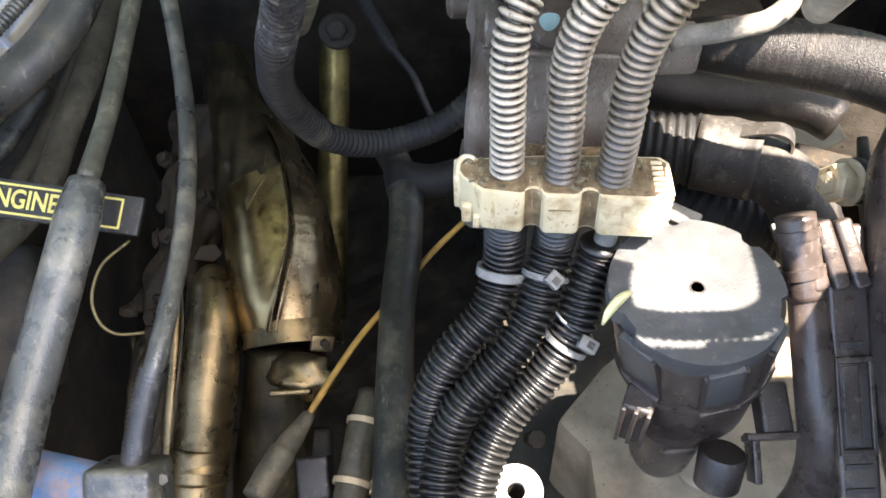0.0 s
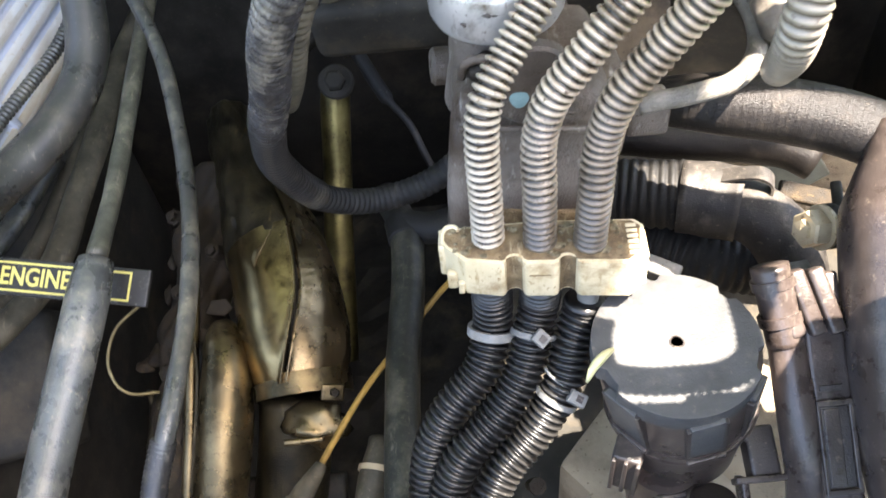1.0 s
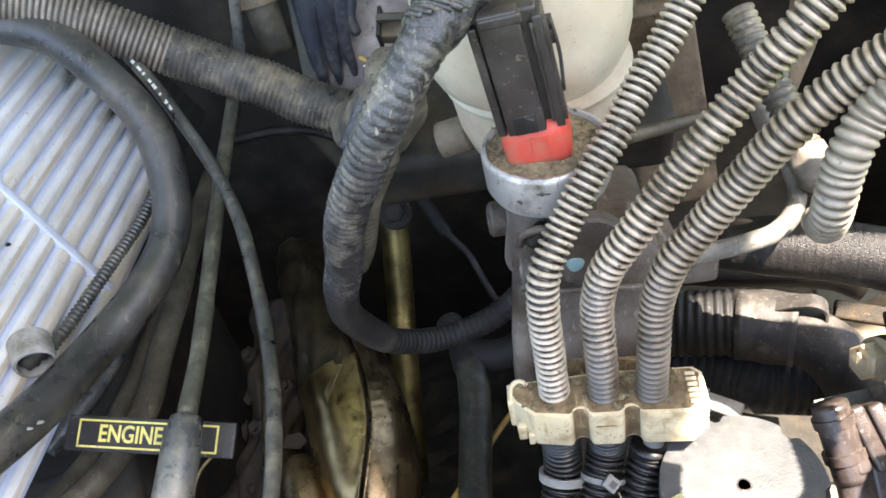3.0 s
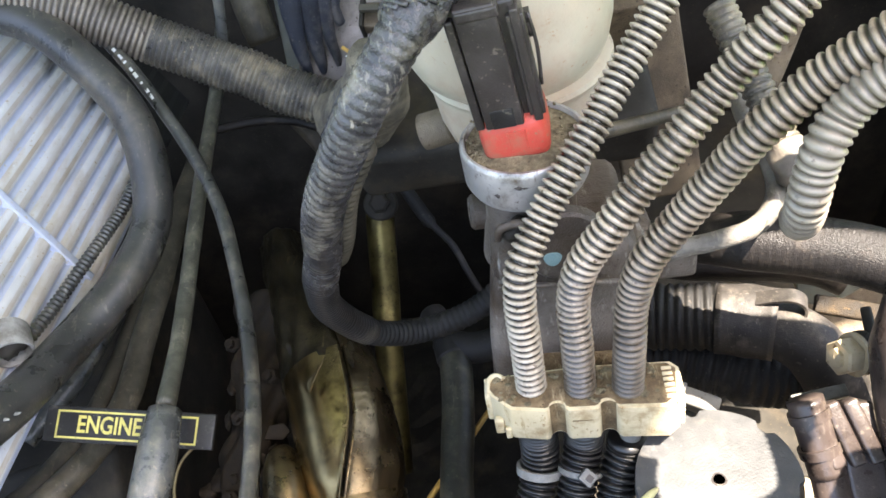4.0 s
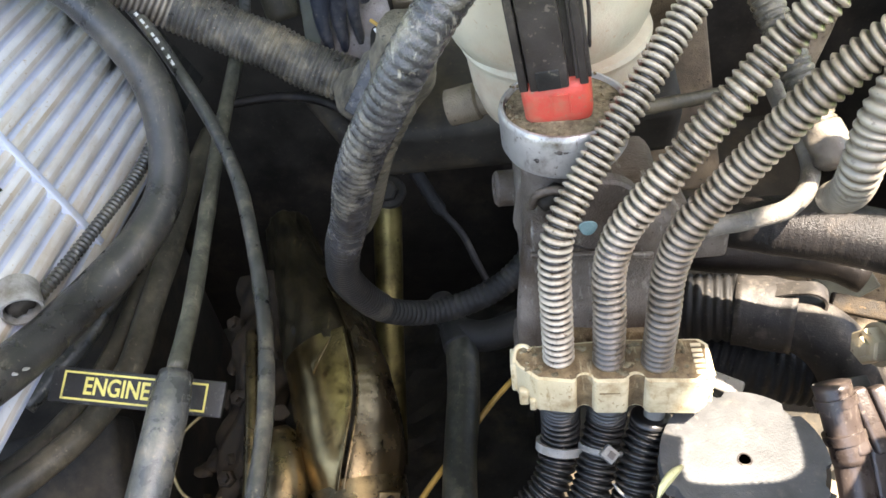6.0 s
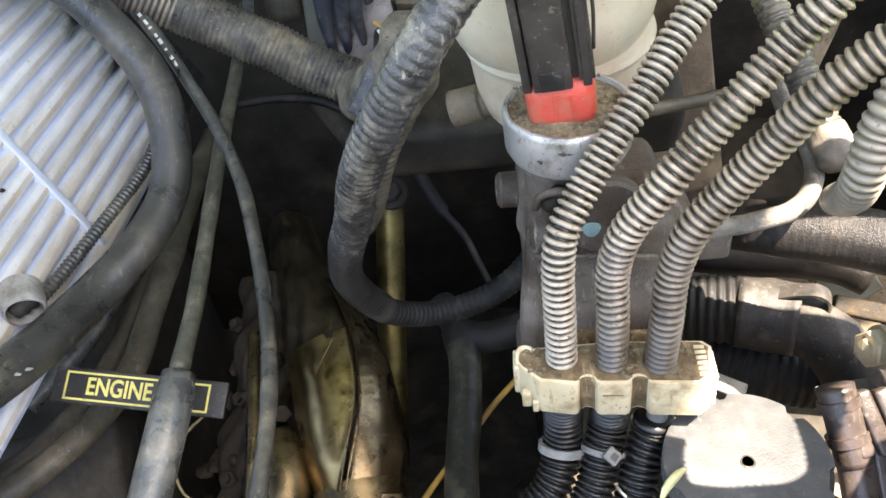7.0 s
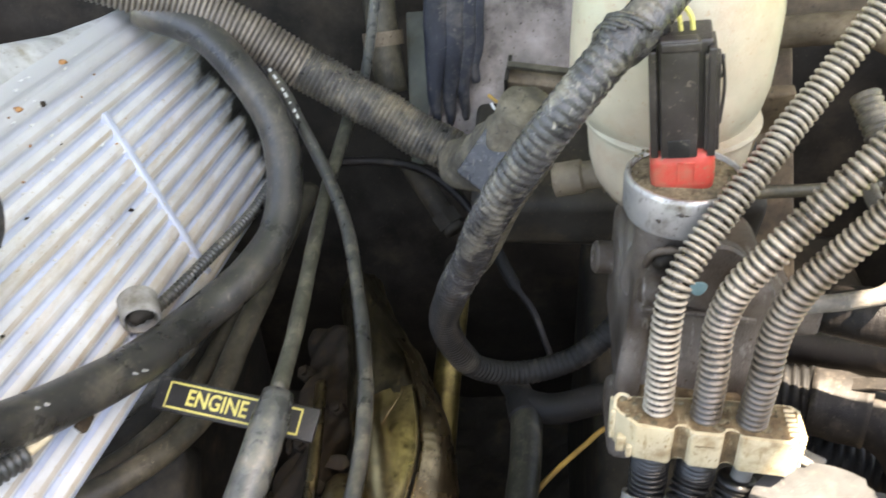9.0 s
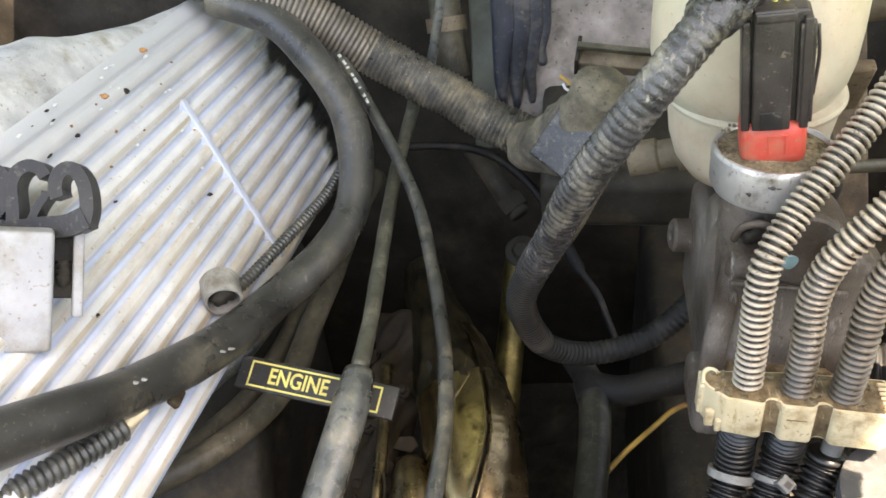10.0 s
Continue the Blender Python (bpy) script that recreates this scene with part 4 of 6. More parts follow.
for k in range(34):
    way_k = rnd.uniform(0, 1)
    c_l = (-0.258 + rnd.uniform(-0.022, 0.022), 0.36 + 0.22 * way_k, 0.632 + 0.065 * way_k + rnd.uniform(-0.004, 0.006))
    part("rust_scale", lump(c_l, (rnd.uniform(0.003, 0.010), rnd.uniform(0.003, 0.012), rnd.uniform(0.002, 0.006)), 200 + k), "rust" if k % 3 else "scorched", manifold)
for k, (dx, dy) in enumerate(((0.0, 0.0), (0.016, 0.03), (-0.012, 0.055))):
    part("flange", prism(frame_of((-0.252 + dx, 0.445 + dy, 0.676 + dy * 0.35), (0.8, 0.45 - 0.5 * k, 0.1), (0.2, -0.5, 0.8)), [(0.0, 0.0), (0.018, -0.003), (0.026, 0.004), (0.020, 0.013), (0.006, 0.012)], 0.007, 0.002), "rust", manifold)
part("pipe_clamp", band("pipe_clamp", (-0.2195, 0.303, 0.6225), (0, -0.95, -0.3), 0.0236, 0.014, 0.002), "exhaust", manifold, "bronze-brown pipe clamp")
solo("stay", sweep("stay", [(-0.252, 0.56, 0.715), (-0.246, 0.50, 0.705), (-0.2425, 0.435, 0.688), (-0.2445, 0.37, 0.655), (-0.2505, 0.30, 0.612), (-0.256, 0.24, 0.575)], 0.0065, 14), "exhaust", "thin brass-coloured stay along the exhaust", "stay")

# taped conduit loop
TAPE = [(0.024, 0.359, 1.208), (0.013, 0.346, 1.200), (-0.005, 0.332, 1.187), (-0.025, 0.321, 1.164), (-0.043, 0.322, 1.135), (-0.061, 0.330, 1.099), (-0.076, 0.351, 1.048), (-0.090, 0.371, 1.004), (-0.099, 0.396, 0.950), (-0.087, 0.420, 0.894), (-0.058, 0.440, 0.862), (-0.022, 0.451, 0.859), (0.009, 0.461, 0.871), (0.040, 0.480, 0.895)]
taped = thing("taped_conduit", (-0.09, 0.4, 0.9), "corrugated conduit wrapped in grey tape, looping down from the plug", "conduit")
part("tape_wrap", corrugated("tape_wrap", TAPE[:8], 0.0108, 0.0047, 0.00055, 26, wear=0.025), "tape", taped)
part("lower_wrap", corrugated("lower_wrap", TAPE[6:10], 0.0106, 0.0040, 0.0006, 26, wear=0.05), "rubber", taped, "darker glossy lower wrap")
part("bare_end", corrugated("bare_end", TAPE[8:], 0.0098, 0.0050, 0.0009, 24), "rubber_matte", taped, "bare black corrugated end")
part("torn_mouth", sweep("torn_mouth", [(0.013, 0.346, 1.200), (0.005, 0.340, 1.194), (-0.006, 0.332, 1.186)], lambda s, a: 0.0115 + 0.0012 * np.sin(a * 4 + s * 300), 26, 0.002), "tape", taped, "torn tape end")
M_A, M_B = Vector((-0.010, 0.329, 1.182)), Vector((0.008, 0.342, 1.1965))
M_T = (M_B - M_A).normalized()
M_U = M_T.cross(Vector((0.2, -0.8, 0.5))).normalized()
M_V = M_T.cross(M_U)
for k in range(7):
    # strands of twisted tape crossing the wrap aslant
    turn = [(M_A.lerp(M_B, 0.10 * k + 0.40 * q / 7) + (M_U * math.cos(0.6 + 0.25 * k + 3.2 * q / 7) + M_V * math.sin(0.6 + 0.25 * k + 3.2 * q / 7)) * (0.0116 + 0.0006 * (k % 3))) for q in range(8)]
    part("tape_fold", sweep("tape_fold", [tuple(v) for v in turn], worn(0.0011 + 0.0003 * (k % 2), 0.2, 300), 8, 0.002), "tape" if k % 3 else "tape_light", taped, "twisted fold of tape")
solo("dusty_conduit", corrugated("dusty_conduit", [(-0.036, 0.340, 1.126), (-0.053, 0.347, 1.092), (-0.068, 0.367, 1.042), (-0.080, 0.388, 1.008)], 0.0080, 0.0055, 0.0016, 22), "tan", "dust-caked corrugated conduit behind the taped one", "conduit")

HOSEN = [(-0.052, 0.194, 0.706), (-0.049, 0.237, 0.716), (-0.048, 0.313, 0.723), (-0.047, 0.381, 0.727), (-0.041, 0.447, 0.737), (-0.040, 0.489, 0.745), (-0.042, 0.505, 0.748)]
solo("heater_hose", sweep("heater_hose", HOSEN, worn(0.0145, 0.015, 40), 22), "hose_mottled", "grey-green dusty rubber hose running down from a tee", "hose")
tee = thing("hose_tee", (-0.045, 0.51, 0.748), "black rubber hose tee", "hose tee")
part("run", sweep("run", [(-0.046, 0.512, 0.748), (-0.015, 0.504, 0.750), (0.025, 0.515, 0.753), (0.08, 0.53, 0.756)], 0.0145, 22), "rubber_matte", tee)
part("branch", sweep("branch", [(-0.041, 0.496, 0.746), (-0.046, 0.520, 0.747), (-0.060, 0.556, 0.742)], lambda s, a: np.full(len(a), 0.0158 if s < 0.022 else 0.0135), 22, 0.003), "rubber_matte", tee)
YEL = [(0.095, 0.535, 0.715), (0.062, 0.522, 0.722), (0.034, 0.503, 0.727), (0.016, 0.484, 0.727), (-0.016, 0.450, 0.724), (-0.044, 0.411, 0.723), (-0.074, 0.369, 0.723), (-0.094, 0.334, 0.723), (-0.113, 0.295, 0.724)]
yel = thing("yellow_cable", (-0.11, 0.3, 0.72), "thin ochre-yellow cable ending in a ribbed tan plug", "cable")
part("wire", sweep("wire", YEL, 0.0026, 12), "yellow", yel)
part("plug", sweep("plug", [(-0.111, 0.299, 0.7235), (-0.124, 0.273, 0.727), (-0.133, 0.256, 0.727), (-0.142, 0.235, 0.727)], lambda s, a: np.full(len(a), 0.0050 + 0.0035 * min(1, s / 0.025) + (0.0016 if s > 0.034 else 0)), 18, 0.002), "tan", yel)
THIN = [(-0.094, 0.703, 0.829), (-0.075, 0.676, 0.804), (-0.055, 0.647, 0.781), (-0.035, 0.631, 0.759), (-0.023, 0.612, 0.737), (-0.011, 0.599, 0.709)]
solo("sensor_lead", sweep("sensor_lead", THIN, lambda s, a: np.full(len(a), 0.0068 if 0.02 < s < 0.085 else 0.0035), 14), "rubber_matte", "thin black lead with a thicker sleeve", "cable")

# ---- valve with plug, bottle behind it ----
valve = thing("valve_housing", (0.055, 0.35, 0.95), "grey cast metal valve housing, dirty, with a bright cup on top", "valve")
body = rbox(frame_of((0.052, 0.345, 1.005), (1, 0, 0), (0, 0.08, 1)), (0.078, 0.085, 0.115), 0.012, 0.94)
part("body", body, "cast", valve)
# brown lump: grime, with the conduits' shade put into its colour
part("lower_grime_shade", lump((0.050, 0.3025, 0.985), (0.036, 0.003, 0.012), 61), "cream_dirty", valve, "brown grime and painted conduit shade on its lower edge")
part("corner_ridge", sweep("corner_ridge", [(0.0185, 0.3095, 0.945), (0.0165, 0.3065, 0.975), (0.0155, 0.3065, 1.005), (0.0185, 0.311, 1.035), (0.022, 0.322, 1.056)], lambda s, a: np.full(len(a), 0.0085 - 0.025 * min(s, 0.06)), 20, 0.004), "cast", valve, "smooth rounded corner")
# solid dark lump, painted as the shade inside an oval pocket
part("pocket", lump((0.0310, 0.3225, 1.0735), (0.0085, 0.006, 0.0062), 64), "dark_paint", valve, "dark lump painted as the shaded pocket below the cup")
part("pocket_brow", sweep("pocket_brow", [(0.0205, 0.3240, 1.068), (0.0225, 0.3195, 1.0785), (0.031, 0.3175, 1.0825), (0.040, 0.3185, 1.0775)], 0.0022, 12, 0.002), "cast", valve)
part("ledge", rbox(frame_of((0.047, 0.3025, 1.0520), (1, -0.01, -0.11), (0, -1, 0.08)), (0.060, 0.0030, 0.0030), 0.0012), "cast", valve, "cast ledge across the face")
part("face_boss", lathe("face_boss", [(0.0205, -0.006), (0.0205, 0.0), (0.0190, 0.0016), (0.0, 0.0020)], (0.0520, 0.3085, 1.0720), (0.03, -1, 0.10), 40), "cast", valve, "raised round pad")
part("foot", rbox(frame_of((0.050, 0.318, 0.955), (1, 0, 0), (0, 0.05, 1)), (0.088, 0.052, 0.030), 0.010), "cast", valve)
part("neck", lathe("neck", [(0.029, -0.02), (0.0265, -0.005), (0.0235, 0.004), (0.0225, 0.03), (0.0225, 0.05)], (0.040, 0.350, 1.055), (0, 0.06, 1), 36), "cast", valve)
part("rear_block", rbox(frame_of((0.050, 0.41, 0.985), (1, 0, 0), (0, 0, 1)), (0.07, 0.07, 0.09), 0.01), "cast", valve)
part("shoulder", rbox(frame_of((0.084, 0.338, 1.035), (1, 0.1, -0.2), (0.1, 0, 1)), (0.026, 0.05, 0.045), 0.007), "cast", valve)
part("lug", lathe("lug", [(0.0115, -0.012), (0.0115, 0.02), (0.0095, 0.022), (0.004, 0.022), (0.004, 0.012), (0, 0.012)], (0.024, 0.425, 0.993), (-1, -0.1, 0.1), 24), "cast", valve)
part("side_lug", rbox(frame_of((0.112, 0.34, 1.022), (1, 0, 0), (0, 0, 1)), (0.022, 0.02, 0.02), 0.004), "cast", valve)
part("paint_dab", lathe("paint_dab", [(0.0046, 0), (0.0041, 0.0005), (0, 0.0008)], (0.0455, 0.3062, 1.067), (0.02, -1, 0.08), 20, lump=0.08), "blue_mark", valve, "faded turquoise paint dab")
num = bpy.data.curves.new("cast_number", "FONT")
num.body, num.size, num.extrude, num.offset = "22", 0.0115, 0.0004, 0.0002
num_ob = new("cast_number_source", num)
num_me = bpy.data.meshes.new_from_object(num_ob.evaluated_get(bpy.context.evaluated_depsgraph_get()))
bpy.data.objects.remove(num_ob)
num_me.transform(frame_of((0.0375, 0.3040, 1.004), (1, 0, 0), (0, -1, 0.08)))
part("cast_number", num_me, "cast", valve, "raised cast number")
RC = Vector((0.0393, 0.3490, 1.1105))
AX = Vector((0.0, 0.06, 1.0)).normalized()
part("cup", lathe("cup", [(0.0, -0.0255), (0.0258, -0.0255), (0.0292, -0.0240), (0.0311, -0.0200), (0.0316, -0.003), (0.0311, -0.0008), (0.0302, 0.0), (0.0290, 0.0), (0.0280, -0.003), (0.0, -0.004)], RC, AX, 56), "cup_metal", valve, "bright aluminium cup, scratched")
part("grit", lathe("grit", [(0.0281, -0.008), (0.0281, -0.0022), (0.02, -0.0008), (0.0, 0.0012)], RC, AX, 40, lump=0.01), "grit", valve, "gritty brown dirt in the cup")
for k, deg in enumerate((-76, -70, -81, -100, -73, -118, -95)):
    a = radians(deg)
    part("scratch", lump(RC + Vector((0.0313 * math.cos(a), 0.0313 * math.sin(a), -0.006 - 0.003 * (k % 3))), (0.0024, 0.0008, 0.0007 + 0.0006 * (k % 2)), k + 40), "black_plastic", valve, "dark scratch in the cup's side")
for k in range(60):
    a = rnd.uniform(0, 6.28)
    rr = rnd.uniform(0.019, 0.0305)
    s_g = rnd.uniform(0.0006, 0.0014)
    part("crumb", rbox(Matrix.Translation(RC + Vector((rr * math.cos(a), rr * math.sin(a), -0.0005))) @ pose(0, 0, 0, 40 * k, 25 * k, 17 * k), (s_g, s_g * 1.3, s_g), 0), "grit", valve)
CM = frame_of(RC + Vector((-0.0025, 0.0, 0.0035)), (1, -0.10, 0), (-0.12, 0.0, 1)) @ Matrix.Diagonal((0.88, 0.95, 1.0, 1.0))
plug = thing("electrical_plug", tuple(RC), "red and black electrical plug in the cup", "plug")
part("base", rbox(CM @ pose(0, -0.002, 0.0055), (0.0365, 0.03, 0.025), 0.0075), "red", plug, "red plastic base")
for cx, cz, w, h in ((-0.0045, 0.0075, 0.0011, 0.010), (0.0045, 0.0075, 0.0011, 0.010), (0.0, 0.0128, 0.010, 0.0011)):
    part("keyway", rbox(CM @ pose(cx + 0.002, -0.0172, cz - 0.001), (w, 0.001, h), 0.0002), "red", plug)
shell = part("shell", rbox(CM @ pose(0, 0.0, 0.046), (0.032, 0.024, 0.060), 0.0018), "black_plastic", plug)
part("latch", rbox(CM @ pose(-0.002, -0.0150, 0.0475), (0.0200, 0.007, 0.063), 0.0014), "black_plastic", shell)
part("latch_top", rbox(CM @ pose(-0.001, -0.0165, 0.0755), (0.0205, 0.006, 0.005), 0.0012), "black_plastic", shell)
for k in (-1, 1):
    part("rail", rbox(CM @ pose(k * 0.0155, -0.006, 0.044), (0.0045, 0.020, 0.058), 0.001), "black_plastic", shell)
# thin dark sheet painted as the shade of a notch, nothing is cut
part("latch_notch", rbox(CM @ pose(-0.002, -0.0186, 0.0215), (0.0120, 0.0008, 0.0100), 0.0003), "clip_plastic", shell)
for k in (0.0125, 0.0185):
    part("side_rib", rbox(CM @ pose(k, -0.0125, 0.044), (0.0022, 0.0055, 0.052), 0.0007), "black_plastic", shell)
part("hook", rbox(CM @ pose(0.0195, -0.003, 0.062), (0.003, 0.010, 0.0025), 0.0005), "black_plastic", shell)
part("hook", rbox(CM @ pose(0.0195, -0.003, 0.055), (0.003, 0.010, 0.0025), 0.0005), "black_plastic", shell)
part("spring_wire", sweep("spring_wire", [CM @ Vector((0.021, -0.008, 0.066)), CM @ Vector((0.022, -0.009, 0.05)), CM @ Vector((0.020, -0.009, 0.03))], 0.0009, 8, 0.003), "black_plastic", shell)
for k, col in ((0.0, "label_yellow"), (0.006, "label_yellow"), (-0.006, "tan")):
    part("wire", sweep("wire", [CM @ Vector((k, 0.0, 0.074)), CM @ Vector((k - 0.002, 0.001, 0.084)), CM @ Vector((-0.01 + k * 0.4, 0.004, 0.093)), CM @ Vector((-0.022, 0.006, 0.092))], 0.0013, 8, 0.002), col, plug, "thin wire leaving the plug")
BOT = (0.0433, 0.4329, 1.0998)
TOP = (0.0388, 0.4345, 1.0998)
solo("corner_box", rbox(frame_of((-0.56, 0.60, 1.17), (1, 0.2, 0), (0, -0.5, 0.85)), (0.09, 0.08, 0.05), 0.006), "black_plastic", "black plastic box behind the engine cover", "box")
bottle = thing("fluid_bottle", (0.0455, 0.457, 1.0), "cream translucent plastic fluid bottle, stained", "bottle")
part("lower_shell", lathe("lower_shell", [(0.0, -0.060), (0.024, -0.0585), (0.036, -0.053), (0.0435, -0.042), (0.0478, -0.028), (0.0498, -0.012), (0.0505, 0.002)], BOT, (0, 0, 1), 56), "reservoir", bottle)
part("upper_shell", lathe("upper_shell", [(0.0490, 0.001), (0.0525, 0.006), (0.0560, 0.014), (0.0582, 0.026), (0.0586, 0.045), (0.0580, 0.07), (0.054, 0.10), (0.046, 0.125), (0.03, 0.14), (0.0, 0.14)], TOP, (0, 0, 1), 56), "reservoir", bottle)
part("rim", lathe("rim", [(0.0495, -0.0030), (0.0525, -0.0022), (0.0535, 0.0006), (0.0525, 0.0032), (0.0495, 0.0045)], BOT, (0, 0, 1), 56), "reservoir", bottle, "moulded rim round the joint")
part("nub", rbox(pose(0.0960, 0.4400, 1.140), (0.005, 0.005, 0.007), 0.0012), "reservoir", bottle)

# ---- conduits, clamp ----
# far runs of these paths are unseen, laid to cast ribbed shade below
UP1 = [(0.027, 0.273, 0.995), (0.027, 0.273, 1.012), (0.027, 0.277, 1.039), (0.027, 0.282, 1.065), (0.030, 0.288, 1.084), (0.041, 0.300, 1.099), (0.056, 0.313, 1.116), (0.072, 0.327, 1.131), (0.085, 0.340, 1.144), (0.097, 0.350, 1.156), (0.113, 0.362, 1.176), (0.131, 0.373, 1.200), (0.148, 0.382, 1.224), (0.17, 0.39, 1.255), (0.21, 0.382, 1.266), (0.28, 0.363, 1.270), (0.36, 0.335, 1.270)]
UP2 = [(0.051, 0.269, 0.995), (0.051, 0.269, 1.013), (0.051, 0.271, 1.043), (0.051, 0.276, 1.068), (0.056, 0.277, 1.091), (0.069, 0.279, 1.111), (0.085, 0.285, 1.130), (0.101, 0.289, 1.149), (0.117, 0.295, 1.166), (0.133, 0.296, 1.186), (0.150, 0.300, 1.203), (0.168, 0.303, 1.220), (0.19, 0.305, 1.242), (0.23, 0.303, 1.258), (0.285, 0.292, 1.267), (0.34, 0.276, 1.272)]
UP3 = [(0.074, 0.266, 0.995), (0.074, 0.266, 1.013), (0.075, 0.267, 1.045), (0.077, 0.272, 1.069), (0.083, 0.273, 1.093), (0.095, 0.274, 1.112), (0.110, 0.274, 1.135), (0.124, 0.272, 1.158), (0.142, 0.270, 1.179), (0.160, 0.264, 1.198), (0.176, 0.258, 1.214), (0.20, 0.253, 1.228), (0.228, 0.232, 1.235), (0.240, 0.195, 1.235), (0.236, 0.155, 1.235), (0.218, 0.138, 1.235), (0.19, 0.136, 1.235), (0.165, 0.137, 1.235), (0.148, 0.130, 1.237)]
UP4 = [(0.165, 0.319, 1.060), (0.140, 0.259, 1.122), (0.140, 0.255, 1.155), (0.148, 0.260, 1.171), (0.158, 0.259, 1.184), (0.169, 0.254, 1.193), (0.185, 0.250, 1.199), (0.205, 0.240, 1.204), (0.219, 0.220, 1.205), (0.222, 0.195, 1.205), (0.219, 0.172, 1.205), (0.205, 0.1620, 1.205), (0.185, 0.1610, 1.205), (0.165, 0.1620, 1.205), (0.150, 0.168, 1.205), (0.149, 0.186, 1.206), (0.153, 0.198, 1.207)]
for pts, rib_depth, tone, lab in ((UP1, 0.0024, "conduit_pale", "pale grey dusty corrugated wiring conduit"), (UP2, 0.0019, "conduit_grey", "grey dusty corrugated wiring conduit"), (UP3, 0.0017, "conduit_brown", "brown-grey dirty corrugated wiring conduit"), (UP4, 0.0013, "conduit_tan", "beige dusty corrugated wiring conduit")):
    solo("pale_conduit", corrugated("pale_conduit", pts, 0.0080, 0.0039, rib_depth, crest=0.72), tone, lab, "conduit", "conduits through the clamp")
LOW1 = [(0.027, 0.270, 0.985), (0.027, 0.272, 0.968), (0.026, 0.266, 0.949), (0.019, 0.250, 0.932), (0.001, 0.236, 0.917), (-0.011, 0.224, 0.899), (-0.016, 0.210, 0.881), (-0.017, 0.196, 0.870), (-0.015, 0.177, 0.856), (-0.008, 0.158, 0.839)]
LOW2 = [(0.051, 0.266, 0.985), (0.051, 0.268, 0.966), (0.046, 0.257, 0.950), (0.039, 0.242, 0.933), (0.024, 0.227, 0.918), (0.006, 0.214, 0.905), (-0.005, 0.200, 0.887), (-0.010, 0.176, 0.872), (-0.008, 0.152, 0.858)]
LOW3 = [(0.0735, 0.264, 0.969), (0.072, 0.261, 0.961), (0.066, 0.251, 0.949), (0.060, 0.237, 0.933), (0.044, 0.222, 0.911), (0.026, 0.208, 0.897), (0.015, 0.192, 0.884), (0.009, 0.176, 0.871), (0.010, 0.152, 0.858)]
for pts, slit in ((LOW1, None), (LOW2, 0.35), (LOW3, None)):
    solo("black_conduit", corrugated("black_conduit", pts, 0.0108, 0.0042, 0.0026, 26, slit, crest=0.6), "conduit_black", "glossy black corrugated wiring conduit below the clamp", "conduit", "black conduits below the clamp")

solo("inner_tube", sweep("inner_tube", [(0.0765, 0.266, 0.988), (0.0755, 0.265, 0.975), (0.0735, 0.262, 0.960)], 0.0055, 16, 0.004), "tie_grey", "grey-brown tube entering the open end of a black conduit", "tube")
clamp = thing("conduit_clamp", (0.05, 0.265, 0.985), "cream plastic clamp holding three conduits, dirt-stained", "clamp")
KM = frame_of((0.003, 0.281, 0.986), (1, -0.045, 0), (0, 0.06, 1))
GROOVES = (0.036, 0.061)


def grooved_front():
    """The clamp's outline: chamfered end, two round grooves in the front, a blunt far end."""
    pts = [(0.0, 0.0), (0.0015, -0.007), (0.004, -0.012), (0.013, -0.021)]
    for gx, y0 in zip(GROOVES, (-0.024, -0.025)):
        pts.append((gx - 0.0062, y0))
        for q in range(7):
            a = math.pi * q / 6
            pts.append((gx - 0.0044 * math.cos(a), y0 + 0.0008 + 0.0040 * math.sin(a)))
        pts.append((gx + 0.0062, y0 - 0.0005))
    return pts + [(0.090, -0.027), (0.096, -0.022), (0.098, -0.003), (0.094, 0.001), (0.05, 0.003)]


outline = grooved_front()
shell_bm = prism(KM, outline[::-1], 0.024, 0.0010)
back_to = KM.inverted()
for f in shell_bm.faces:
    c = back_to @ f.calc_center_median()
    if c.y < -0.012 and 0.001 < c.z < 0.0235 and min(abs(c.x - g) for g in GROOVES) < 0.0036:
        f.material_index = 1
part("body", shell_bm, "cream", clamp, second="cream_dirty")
inner = [(x * 0.965 + 0.0015, y * 0.86 - 0.0012) for x, y in outline]
part("grime", prism(KM @ pose(0, 0, 0.0238), inner[::-1], 0.0007, 0.0003), "cream_dirty", clamp, "brown grime on top")
for k in range(46):
    gx, gy = rnd.uniform(0.006, 0.086), rnd.uniform(-0.0205, 0.0)
    g_s = rnd.uniform(0.0005, 0.0014)
    part("grit", lump(KM @ Vector((gx, gy, 0.0246)), (g_s * 1.5, g_s * 1.2, g_s * 0.6), 300 + k), "grit", clamp)
part("hook", rbox(KM @ pose(0.0022, -0.0050, 0.0120), (0.0042, 0.0105, 0.0205), 0.0018), "cream", clamp)
part("hook_lip", sweep("hook_lip", [KM @ Vector(v) for v in ((0.0025, -0.0090, 0.0225), (0.0025, -0.0040, 0.0245), (0.0045, -0.0005, 0.0252), (0.0080, 0.0000, 0.0248), (0.0105, -0.0020, 0.0240))], worn(0.0013, 0.08, 300), 12, 0.001), "cream", clamp, "curled lip")
part("catch", rbox(KM @ pose(0.0062, -0.0158, 0.0055), (0.0050, 0.0042, 0.0110), 0.0014), "cream", clamp)
part("catch", rbox(KM @ pose(0.0105, -0.0196, 0.0035), (0.0032, 0.0026, 0.0080), 0.0009), "cream", clamp)
part("mould_line", rbox(KM @ pose(0.048, -0.0247, 0.0155), (0.0100, 0.0006, 0.0007), 0.0002), "cream_dirty", clamp)
